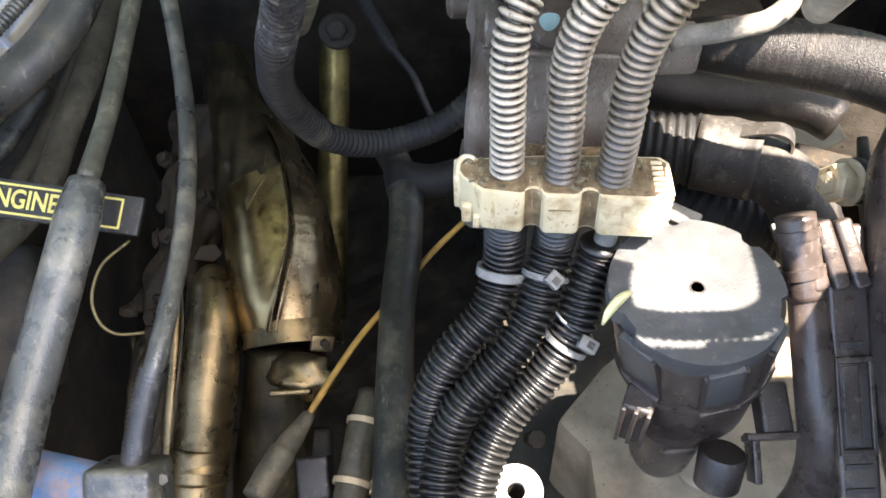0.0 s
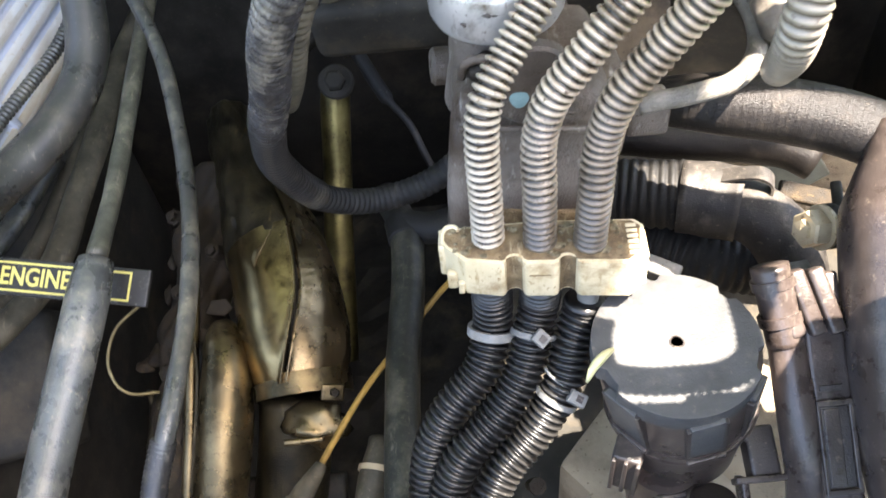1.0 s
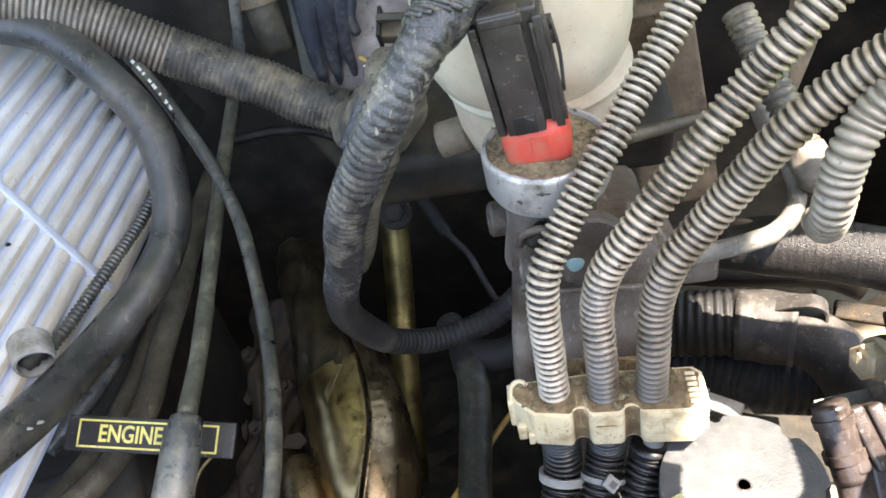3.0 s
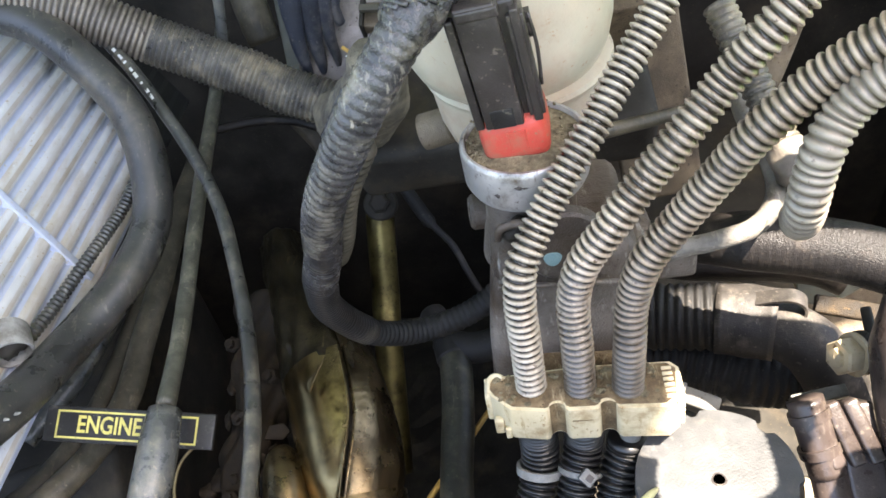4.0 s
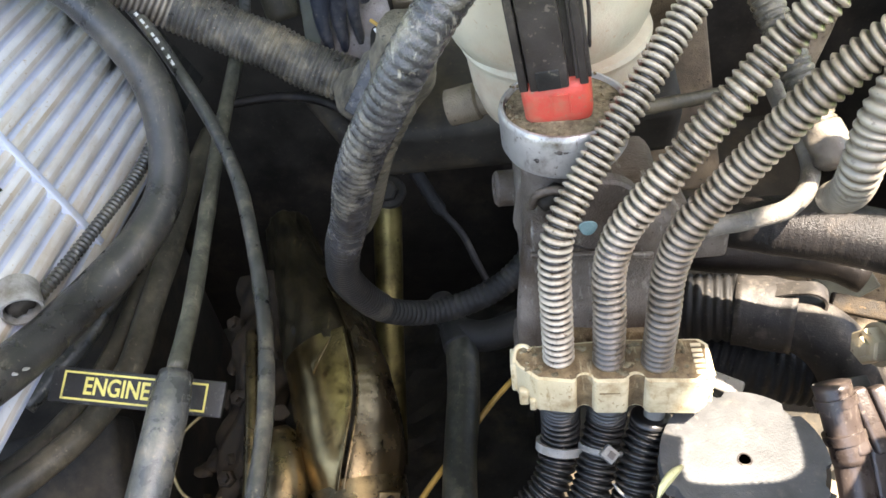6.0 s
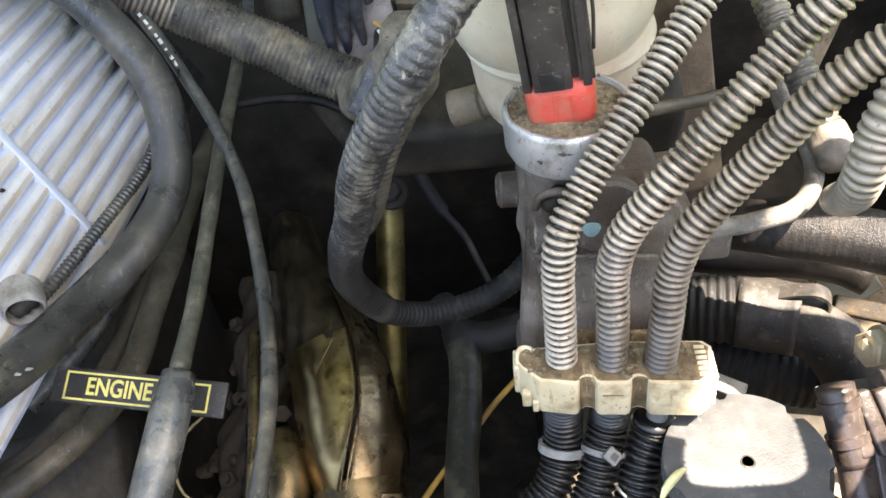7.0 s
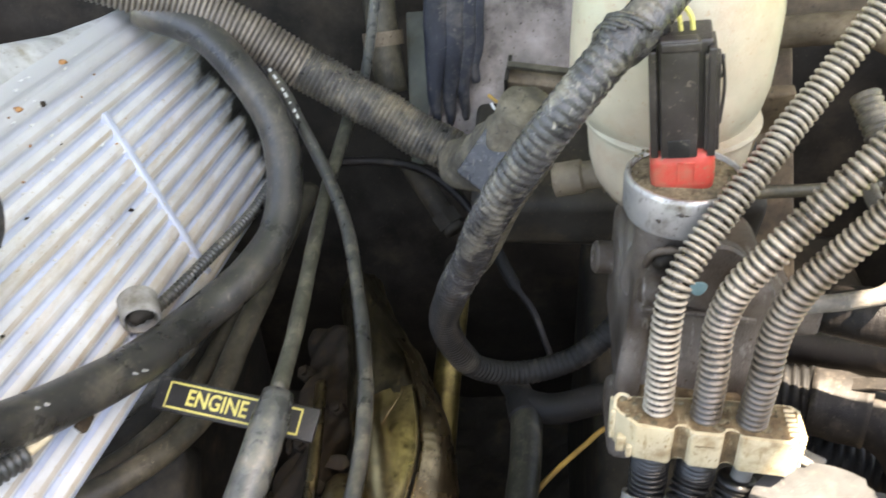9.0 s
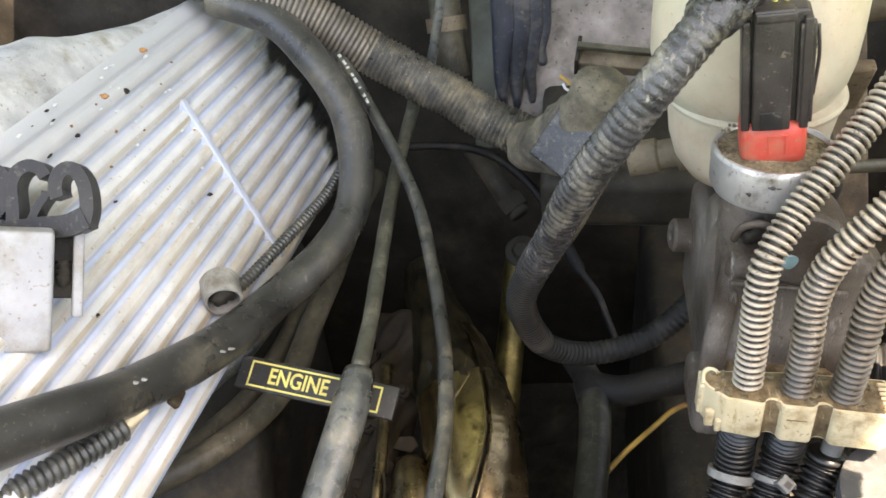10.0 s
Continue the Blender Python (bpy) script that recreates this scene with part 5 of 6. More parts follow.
for k in range(6):
    part("tooth", rbox(KM @ pose(0.0915, -0.004 - 0.0034 * k, 0.0242), (0.005, 0.0019, 0.0026), 0.0005), "cream", clamp)
for k in range(7):
    part("tooth", rbox(KM @ pose(0.0972, -0.0125, 0.0020 + 0.0032 * k), (0.0022, 0.0170, 0.0014), 0.0003), "cream", clamp)
part("end_wall", rbox(KM @ pose(0.0965, -0.012, 0.0125), (0.0022, 0.018, 0.022), 0.0008), "cream", clamp)

# straps round the black conduits
strap = thing("cable_tie", (0.049, 0.247, 0.962), "grey nylon cable tie with a square head", "cable tie", "ties on the conduits")
part("loop", band("loop", (0.047, 0.2575, 0.951), (-0.22, -0.66, -0.7), 0.0110, 0.0030), "tie_grey", strap)
part("head", rbox(frame_of((0.0495, 0.2475, 0.9605), (0.5, -0.3, -0.5), (0.1, -0.55, 0.85)), (0.008, 0.0075, 0.006), 0.0009), "tie_grey", strap)
# black plate painted as the shaded hollow of the head
part("eye", rbox(frame_of((0.0495, 0.2475, 0.9605), (0.5, -0.3, -0.5), (0.1, -0.55, 0.85)) @ pose(0.0008, 0, 0.003), (0.0035, 0.0036, 0.0006), 0.0001), "black_plastic", strap)
strap = thing("cable_tie", (0.065, 0.227, 0.933), "grey nylon cable tie with a square head", "cable tie", "ties on the conduits")
part("loop", band("loop", (0.056, 0.2325, 0.927), (-0.55, -0.5, -0.7), 0.0110, 0.0030), "tie_grey", strap)
part("head", rbox(frame_of((0.0655, 0.2265, 0.9345), (0.6, -0.2, -0.4), (0.2, -0.5, 0.85)), (0.0095, 0.007, 0.0065), 0.0009), "tie_grey", strap)
# same black plate for this head's shaded hollow
part("eye", rbox(frame_of((0.0655, 0.2265, 0.9345), (0.6, -0.2, -0.4), (0.2, -0.5, 0.85)) @ pose(0.0008, 0, 0.00325), (0.0035, 0.0036, 0.0006), 0.0001), "black_plastic", strap)
part("tail", sweep("tail", [(0.060, 0.232, 0.939), (0.054, 0.235, 0.943), (0.051, 0.240, 0.944)], 0.0008, 8, 0.002), "tie_pale", strap)
solo("rubber_ring", band("rubber_ring", (0.0258, 0.2635, 0.9465), (-0.15, -0.6, -0.8), 0.0113, 0.0046, 0.0020), "tie_pale", "pale grey ring round a black conduit", "ring")

# ---- round sensor with flat cap ----
CC = Vector((0.1117, 0.2308, 0.9749))
LEAN = Vector((-0.15, 0.02, 1.0))
sensor = thing("pump_sensor", (0.110, 0.233, 0.90), "black round plastic sensor housing with a flat grey cap", "sensor")
rim = []
for k in range(96):
    a = 2 * math.pi * k / 96
    deg = math.degrees(a)
    r = 0.0402
    for mid_a, half in ((42, 5), (340, 9), (205, 9), (96, 3)):
        if abs((deg - mid_a + 180) % 360 - 180) < half:
            r = 0.0370
    rim.append((r * math.cos(a), r * math.sin(a)))
part("cap", prism(Matrix.Translation(CC) @ pose(0, 0, -0.011), rim, 0.011, 0.0009), "cap_plastic", sensor, "flat grey plastic cap with a small hole")
part("hole", lathe("hole", [(0.0037, 0.0), (0.0034, 0.0003), (0.0029, 0.0003), (0.0022, -0.004), (0.0, -0.004)], CC, (0, 0, 1), 24, lump=0.05), "black_plastic", sensor, "small dirty hole")
part("upper_body", lathe("upper_body", [(0.0, -0.055), (0.030, -0.0545), (0.0352, -0.052), (0.0372, -0.049), (0.0374, -0.047), (0.0388, -0.009)], CC, LEAN, 64), "body_plastic", sensor)
part("lower_body", lathe("lower_body", [(0.0, -0.094), (0.018, -0.0935), (0.0272, -0.090), (0.0302, -0.084), (0.0328, -0.062), (0.0340, -0.046)], CC + Vector((0.003, -0.003, 0)), (-0.08, 0.06, 1), 48), "body_plastic", sensor)
part("bottom_cup", lathe("bottom_cup", [(0.0, -0.030), (0.008, -0.0295), (0.0138, -0.026), (0.0168, -0.018), (0.0185, 0.0), (0.0200, 0.020)], (0.1095, 0.2060, 0.8790), (0, 0.06, 1), 40), "body_plastic", sensor, "rounded lower cup")
part("cup_slot", rbox(frame_of((0.1100, 0.1870, 0.8960), (1, 0.1, 0), (0, 0.1, 1)), (0.016, 0.003, 0.004), 0.0012), "black_plastic", sensor)


def on_rim(deg, r, z):
    a = radians(deg)
    way = Vector((math.cos(a), math.sin(a), 0))
    return frame_of(CC + way * r + LEAN * z, (-way.y, way.x, 0), LEAN)


for deg, w in ((-82, 0.0165), (-141, 0.019), (-36, 0.014)):
    # dark box behind each tongue, painted as the shade of its groove
    part("groove", rbox(on_rim(deg, 0.0372, -0.029) @ pose(0, 0, 0, 6, 0, 0), (w + 0.0035, 0.0040, 0.040), 0.0004), "black_plastic", sensor)
    part("tongue", rbox(on_rim(deg, 0.0378, -0.0235) @ pose(0, 0, 0, 6, 0, 0), (w, 0.0042, 0.033), 0.0008), "cap_plastic", sensor)
    part("tongue_foot", rbox(on_rim(deg, 0.0374, -0.0468) @ pose(0, 0, 0, 6, 0, 0), (w + 0.003, 0.0038, 0.0035), 0.0008), "body_plastic", sensor)
part("waist", lathe("waist", [(0.0368, -0.0535), (0.0386, -0.0525), (0.0390, -0.0505), (0.0384, -0.0490), (0.0368, -0.0485)], CC, LEAN, 64), "body_plastic", sensor)
SK = frame_of((0.0885, 0.2005, 0.9110), (0.92, -0.39, 0), (0.0, 0.0, 1))
side = part("side_socket", rbox(SK, (0.015, 0.014, 0.034), 0.002), "black_plastic", sensor)
for k in range(3):
    part("fin", rbox(SK @ pose(-0.006 + 0.006 * k, -0.007, 0), (0.0022, 0.004, 0.033), 0.0006), "black_plastic", side)
part("stub", lathe("stub", [(0, -0.010), (0.008, -0.0095), (0.0115, -0.007), (0.0120, 0.010), (0.0108, 0.012), (0, 0.012)], (0.131, 0.181, 0.884), (0.1, 0.5, 0.85), 28), "black_plastic", sensor)
part("arm", rbox(frame_of((0.1585, 0.2060, 0.9010), (1, 0, 0.1), (0, -0.35, 0.93)), (0.015, 0.026, 0.014), 0.002), "black_plastic", sensor)
part("arm_bar", rbox(frame_of((0.1555, 0.1920, 0.8990), (1, 0, 0.05), (0, -0.35, 0.93)), (0.026, 0.0035, 0.012), 0.001), "body_plastic", sensor)
part("arm_web", rbox(frame_of((0.1475, 0.1850, 0.8900), (1, 0, 0), (0, -0.5, 0.85)), (0.0038, 0.024, 0.014), 0.001), "body_plastic", sensor)
solo("torn_tape", sweep("torn_tape", [(0.0675, 0.2155, 0.970), (0.0705, 0.2190, 0.9765), (0.0755, 0.2235, 0.9785), (0.0812, 0.2290, 0.9755)], lambda s, a: 0.0024 * np.where(np.abs(np.sin(a)) > 0.9, 0.15, 1.0) * (0.3 + 0.7 * math.sin(min(1, s / 0.024) * 3.0)), 12, 0.003), "tape_scrap", "curled scrap of yellowish tape beside the cap", "tape scrap")

# ---- right side of the bay ----
ARC = [(0.1650, 0.2630, 0.9740), (0.1698, 0.2456, 0.9549), (0.1719, 0.2381, 0.9465), (0.1735, 0.2207, 0.9332), (0.1758, 0.2043, 0.9180), (0.1785, 0.1908, 0.9025), (0.1791, 0.1800, 0.8867), (0.1756, 0.1708, 0.8696), (0.1660, 0.1634, 0.8541), (0.152, 0.160, 0.842)]
arc = thing("air_hose", (0.175, 0.22, 0.92), "thick black plastic air pipe with a ridged end", "pipe")
part("bow", sweep("bow", ARC[1:], lambda s, a: np.full(len(a), np.interp(s, [0, 0.03, 0.06, 0.10, 0.16], [0.0088, 0.0100, 0.0106, 0.0112, 0.0112])), 28, 0.004), "body_plastic", arc)
part("end", sweep("end", [(0.1640, 0.2680, 0.9790), (0.1665, 0.2580, 0.9690), (0.1698, 0.2456, 0.9549), (0.1712, 0.2405, 0.9493)], lambda s, a: np.full(len(a), 0.0094), 26, 0.003), "body_plastic", arc, "stepped pipe end")
for k in range(2):
    part("ridge", band("ridge", (0.1655 + 0.0030 * k, 0.2620 - 0.0125 * k, 0.9730 - 0.0135 * k), (0.22, -0.65, -0.72), 0.0090, 0.0050, 0.0018), "body_plastic", arc)
relay = thing("connector_block", (0.19, 0.20, 0.91), "black plastic connector block with ridges and slots", "connector")
BL = frame_of((0.1900, 0.1955, 0.9220), (1, 0.02, 0.03), (-0.03, -0.61, 0.79))
core = part("body", rbox(BL @ pose(0.0005, 0.012, -0.010), (0.0195, 0.150, 0.020), 0.0025), "body_plastic", relay)
# flat dark plate painted as the shade of a recess
part("recess", rbox(BL @ pose(0, 0.001, 0.0002), (0.0130, 0.0400, 0.0012), 0.0003), "black_plastic", relay, "dark plate painted as a shaded slotted recess")
part("recess_bar", rbox(BL @ pose(-0.0018, 0.001, 0.0010), (0.0075, 0.0380, 0.0012), 0.0004), "body_plastic", relay)
for sx, sy, lx, ly in ((-0.0076, 0.001, 0.0018, 0.046), (0.0080, 0.001, 0.0024, 0.046), (0, 0.0228, 0.0170, 0.0030), (0, -0.0212, 0.0170, 0.0030)):
    part("recess_rim", rbox(BL @ pose(sx, sy, 0.0008), (lx, ly, 0.0026), 0.0006), "body_plastic", relay)
# slots are thin dark plates, their shade put into the colour
for sy, lx in ((0.0300, 0.0110), (-0.0285, 0.0130), (-0.0400, 0.0130)):
    part("slot", rbox(BL @ pose(0.0, sy, 0.0003), (lx, 0.0028, 0.0010), 0.0002), "black_plastic", relay)
for kx, top in ((-0.0135, 0.088), (-0.0030, 0.090), (0.0072, 0.090)):
    part("ridge", rbox(BL @ pose(kx * 0.92 - 0.0045, 0.073, 0.0005) @ pose(0, 0, 0, 0, 0, 14), (0.0080, 0.034, 0.010), 0.0022), "body_plastic", relay)
COVERR = [(0.2320, 0.320, 1.020), (0.2280, 0.2813, 0.9934), (0.2262, 0.2603, 0.9773), (0.2258, 0.2392, 0.9612), (0.2260, 0.2182, 0.9450), (0.2276, 0.1971, 0.9288), (0.2305, 0.1760, 0.9126), (0.2350, 0.1549, 0.8963), (0.241, 0.125, 0.875)]
solo("intake_duct", sweep("intake_duct", COVERR, lambda s, a: np.full(len(a), 0.0285 * min(1, 0.35 + s / 0.07)), 36), "body_plastic", "large smooth black intake duct", "duct")
solo("pale_tab", rbox(frame_of((0.190, 0.2994, 0.929), (1, 0.1, 0.05), (0, -0.2, 1)), (0.032, 0.008, 0.004), 0.001), "tie_grey", "pale plastic tab over the ridged pipe end", "tab")
bolt = thing("hex_bolt", (0.20, 0.30, 0.96), "zinc-plated hex bolt in a dark steel bracket", "bolt")
WAY = (-0.9, -0.25, 0.25)
part("head", lathe("head", [(0.0, 0.0), (0.0098, 0.0), (0.0105, 0.001), (0.0105, 0.009), (0.0095, 0.0105), (0.006, 0.0105), (0.006, 0.013), (0, 0.0135)], (0.2045, 0.304, 0.960), WAY, 6, False), "zinc", bolt)
part("washer", lathe("washer", [(0.0, -0.002), (0.0125, -0.002), (0.0125, 0.0), (0, 0.0)], (0.2045, 0.304, 0.960), WAY, 30), "zinc", bolt)
part("ring", lathe("ring", [(0.0, -0.010), (0.011, -0.010), (0.0125, -0.008), (0.0125, -0.004), (0.0115, -0.002), (0, -0.002)], (0.2048, 0.3041, 0.960), WAY, 30), "dark_metal", bolt, "dark ring round the bolt")
part("bracket", rbox(frame_of((0.222, 0.308, 0.945), (0.3, 1, 0), (0.9, -0.2, 0.3)), (0.05, 0.04, 0.006), 0.002), "dark_metal", bolt)

BELL = [(0.0822, 0.4124, 0.8859), (0.1102, 0.4047, 0.8888), (0.1208, 0.4028, 0.8897), (0.1449, 0.3970, 0.8917), (0.1623, 0.3931, 0.8936)]
bel = thing("air_duct_elbow", (0.1642, 0.3864, 0.8656), "black corrugated air hose joined to a rubber elbow", "air hose")
part("bellows", corrugated("bellows", BELL, 0.0237, 0.0064, 0.0022, 30), "rubber_matte", bel)
part("cuff", sweep("cuff", [(0.1575, 0.3931, 0.8926), (0.1748, 0.3874, 0.8936), (0.1941, 0.3796, 0.8946)], worn(0.0246, 0.025, 120), 32, 0.004), "cuff_dusty", bel, "dusty rubber cuff")
part("elbow", sweep("elbow", [(0.1893, 0.3806, 0.8926), (0.1999, 0.3729, 0.8936), (0.2125, 0.3603, 0.8897), (0.2231, 0.3488, 0.8743), (0.2308, 0.3410, 0.8482)], worn(0.0205, 0.01, 60), 30, 0.005), "cuff_dusty", bel)
part("clip_loop", strip([(0.1797, 0.3854, 0.9172), (0.1912, 0.3816, 0.9225), (0.2019, 0.3777, 0.9245), (0.2086, 0.3748, 0.9187), (0.2077, 0.3729, 0.9081)], 0.0055, 0.0009, (0.3, 0.95, 0.0)), "cuff_dusty", bel, "curled rubber lip")
solo("lower_air_hose", corrugated("lower_air_hose", [(0.0870, 0.4153, 0.8386), (0.1324, 0.4076, 0.8376), (0.1623, 0.3960, 0.8367), (0.1864, 0.3835, 0.8357), (0.2279, 0.3758, 0.8318)], 0.024, 0.0066, 0.0020, 30), "rubber_matte", "black corrugated air hose beneath the upper one", "air hose")
HOSEU = [(0.105, 0.380, 0.992), (0.123, 0.372, 0.998), (0.137, 0.365, 1.003), (0.161, 0.354, 1.008), (0.190, 0.342, 1.010), (0.220, 0.328, 1.008), (0.262, 0.300, 1.002), (0.31, 0.27, 0.995)]
solo("radiator_hose", sweep("radiator_hose", HOSEU, lambda s, a: np.full(len(a), 0.0125 + 0.0045 * min(1, max(0, s - 0.02) / 0.04) + 0.00010 * math.sin(s * 1500)), 30, 0.0012), "hose_brown", "ribbed black rubber coolant hose, dusty, under the conduits", "hose")
TUBEV = [(0.105, 0.328, 1.036), (0.115, 0.328, 1.039), (0.125, 0.327, 1.041), (0.138, 0.326, 1.045), (0.1487, 0.3288, 1.0456), (0.1593, 0.3371, 1.0473), (0.1665, 0.3517, 1.0500), (0.1675, 0.3694, 1.0534), (0.1643, 0.3866, 1.0570), (0.1634, 0.4053, 1.0588), (0.1652, 0.4249, 1.0585)]
solo("vacuum_tube", sweep("vacuum_tube", TUBEV, 0.0050, 18, 0.003), "white_tube", "pale grey bent vacuum tube", "tube")
THIN_C = [(0.1760, 0.3449, 1.0564), (0.1744, 0.3530, 1.0618), (0.1720, 0.3635, 1.0685), (0.1689, 0.3767, 1.0764), (0.1645, 0.3915, 1.0861), (0.1598, 0.4085, 1.0966), (0.1530, 0.4310, 1.1130)]
thin = thing("thin_conduit", THIN_C[0], "dusty black corrugated conduit with a frayed cloth-wrapped end", "conduit")
part("ridged_length", corrugated("ridged_length", THIN_C[1:], 0.0090, 0.0042, 0.0014, 20), "tape_light", thin)
part("frayed_end", sweep("frayed_end", THIN_C[:3], lambda s, a: np.interp(s, [0, 0.004, 0.012, 0.03], [0.006, 0.0096, 0.0106, 0.0098]) * (1 + 0.05 * np.sin(5 * a + s * 300)), 24, 0.002), "conduit_dusty", thin, "frayed dusty wrapping")
def plate(name, corners, thick, material, label, category):
    """A flat sheet through its corners, with thickness."""
    c = [Vector(p) for p in corners]
    nrm = (c[1] - c[0]).cross(c[2] - c[0]).normalized()
    if nrm.z < 0:
        nrm = -nrm
    k = len(c)
    v = c + [p - nrm * thick for p in c]
    f = [tuple(range(k)), tuple(range(2 * k - 1, k - 1, -1))] + [(i, i + k, (i + 1) % k + k, (i + 1) % k) for i in range(k)]
    bm = bmesh.new()
    vs = [bm.verts.new(p) for p in v]
    for q in f:
        bm.faces.new([vs[i] for i in q])
    bmesh.ops.recalc_face_normals(bm, faces=bm.faces)
    bmesh.ops.bevel(bm, geom=bm.edges[:], offset=thick * 0.3, segments=2, profile=0.6, affect="EDGES")
    return solo(name, bm, material, label, category)


plate("grey_panel", [(0.240, 0.475, 0.884), (0.264, 0.456, 0.877), (0.277, 0.430, 0.861), (0.253, 0.427, 0.846), (0.232, 0.437, 0.843)], 0.004, "grey_green", "grey-green painted steel panel", "panel")
plate("brown_panel", [(0.24, 0.485, 0.835), (0.33, 0.470, 0.862), (0.33, 0.415, 0.812), (0.25, 0.432, 0.80)], 0.006, "brown_metal", "rust-brown steel panel below the coolant hose", "panel")
part("rolled_edge", sweep("rolled_edge", [(-0.3093, 0.4445, 0.61), (-0.306, 0.4187, 0.6), (-0.3063, 0.3879, 0.59), (-0.3058, 0.3379, 0.575)], worn(0.0042, 0.12, 90), 12, 0.004), "scorched", manifold, "rolled brown edge of a plate")
for c_l, size in [((-0.2909, 0.4604, 0.645), (0.011, 0.012, 0.008)), ((-0.2782, 0.4676, 0.65), (0.008, 0.01, 0.007)), ((-0.3035, 0.4531, 0.64), (0.009, 0.008, 0.006)), ((-0.2533, 0.4926, 0.66), (0.012, 0.01, 0.006)), ((-0.2451, 0.5117, 0.67), (0.01, 0.012, 0.007))]:
    part("rust_lump", lump(c_l, size, int(c_l[0] * -1000)), "rust", manifold, "flaking brown rust")
solo("dark_pipe", sweep("dark_pipe", [(0.11, 0.455, 0.895), (0.138, 0.448, 0.899), (0.161, 0.441, 0.900), (0.195, 0.432, 0.902), (0.23, 0.42, 0.905), (0.25, 0.41, 0.90)], worn(0.015, 0.03, 60), 24), "hose_brown", "black rubber pipe behind the coolant hose", "pipe")
solo("rust_bracket", rbox(frame_of((0.262, 0.415, 0.855), (1, -0.4, 0.1), (0, -0.4, 0.9)), (0.05, 0.014, 0.006), 0.002), "rust", "rusty brown bracket edge", "bracket")
solo("small_plug", join(rbox(frame_of((0.118, 0.291, 0.951), (0.7, -0.3, -0.3), (0, -0.3, 1)), (0.022, 0.010, 0.012), 0.002), rbox(frame_of((0.107, 0.296, 0.958), (0.7, -0.3, -0.3), (0, -0.3, 1)), (0.008, 0.006, 0.016), 0.001)), "tie_grey", "small pale grey plug behind the clamp", "plug")
pump = thing("injection_pump", (0.12, 0.25, 0.7), "dull beige-brown cast metal pump body with a flat top", "pump")
part("body", prism(pose(0, 0, 0.70), [(0.062, 0.252), (0.080, 0.230), (0.082, 0.10), (0.30, 0.10), (0.30, 0.33), (0.12, 0.31), (0.097, 0.292)], 0.10, 0.006), "beige", pump)
part("boss", lathe("boss", [(0.02, 0), (0.02, 0.006), (0.017, 0.008), (0, 0.008)], (0.15, 0.22, 0.80), (0, 0, 1), 30), "beige", pump)
ring = thing("washer_stud", (0.032, 0.195, 0.80), "large pale steel washer with a dark hole", "washer")
part("washer", lathe("washer", [(0.0050, 0.0), (0.0150, 0.0), (0.0155, 0.0006), (0.0155, 0.0026), (0.0150, 0.003), (0.0053, 0.003), (0.0050, 0.0)], (0.032, 0.195, 0.828), (0.05, -0.15, 1), 40), "white_plastic", ring)
part("post", lathe("post", [(0.010, -0.06), (0.010, 0.0), (0.0055, 0.0), (0.0050, -0.03), (0, -0.03)], (0.032, 0.195, 0.827), (0.05, -0.15, 1), 20), "dark_metal", ring)
solo("rusty_bolt", lathe("rusty_bolt", [(0.0, -0.012), (0.004, -0.012), (0.004, 0.0), (0.0055, 0.0), (0.0055, 0.004), (0, 0.004)], (0.045, 0.225, 0.832), (0.2, -0.4, 0.8), 8, False), "rust", "small rusty bolt beside the conduits", "bolt")

# ---- back of the bay ----
joint = thing("loom_joint", (-0.06, 0.52, 1.0), "dusty taped joint where two conduits meet", "conduit joint")
part("wrap", sweep("wrap", [(-0.105, 0.60, 0.958), (-0.075, 0.560, 0.985), (-0.055, 0.52, 1.03), (-0.043, 0.505, 1.065)], lambda s, a: (0.020 + 0.007 * math.sin(min(1, s / 0.15) * 3.1)) * (1 + 0.06 * np.sin(3 * a + s * 70) + 0.03 * np.sin(7 * a - s * 240)), 32, 0.003), "caked", joint)
part("flap", rbox(frame_of((-0.066, 0.500, 1.030), (0.5, 0.2, 0.8), (-0.3, -0.75, 0.5)), (0.06, 0.035, 0.006), 0.002), "tape", joint)
tips = thing("cut_wires", (-0.068, 0.548, 1.046), "bare cut ends of yellow and white wires", "wire")
part("yellow_wire", sweep("yellow_wire", [(-0.074, 0.552, 1.050), (-0.066, 0.545, 1.047), (-0.058, 0.540, 1.045)], 0.0014, 8, 0.002), "yellow", tips)
part("white_wire", sweep("white_wire", [(-0.072, 0.549, 1.045), (-0.068, 0.546, 1.041), (-0.056, 0.540, 1.046)], 0.0011, 8, 0.002), "paint_mark", tips)
holdr = thing("steel_bracket", (-0.03, 0.59, 1.03), "dirty steel bracket bolted to the brown panel", "bracket")
part("bar", rbox(frame_of((-0.030, 0.588, 1.045), (0.95, -0.25, 0.15), (0, -0.5, 0.85)), (0.062, 0.020, 0.012), 0.002), "brown_metal", holdr)
part("rim", rbox(frame_of((-0.031, 0.580, 1.058), (0.95, -0.25, 0.15), (0, -0.5, 0.85)), (0.060, 0.005, 0.005), 0.0008), "tan", holdr)
part("end_plate", rbox(frame_of((-0.060, 0.592, 1.048), (0.95, -0.25, 0.15), (0, -0.5, 0.85)), (0.003, 0.024, 0.020), 0.0008), "dark_metal", holdr)
solo("bulkhead_plate", rbox(frame_of((-0.02, 0.70, 1.02), (1, -0.12, 0), (0, -0.75, 0.65)), (0.22, 0.22, 0.02), 0.006), "dusty_panel", "brown dust-caked metal panel behind the bracket", "panel")
drape = thing("rubber_drape", (-0.115, 0.655, 1.0), "torn blue-black rubber strips hanging over the panel", "rubber strips")


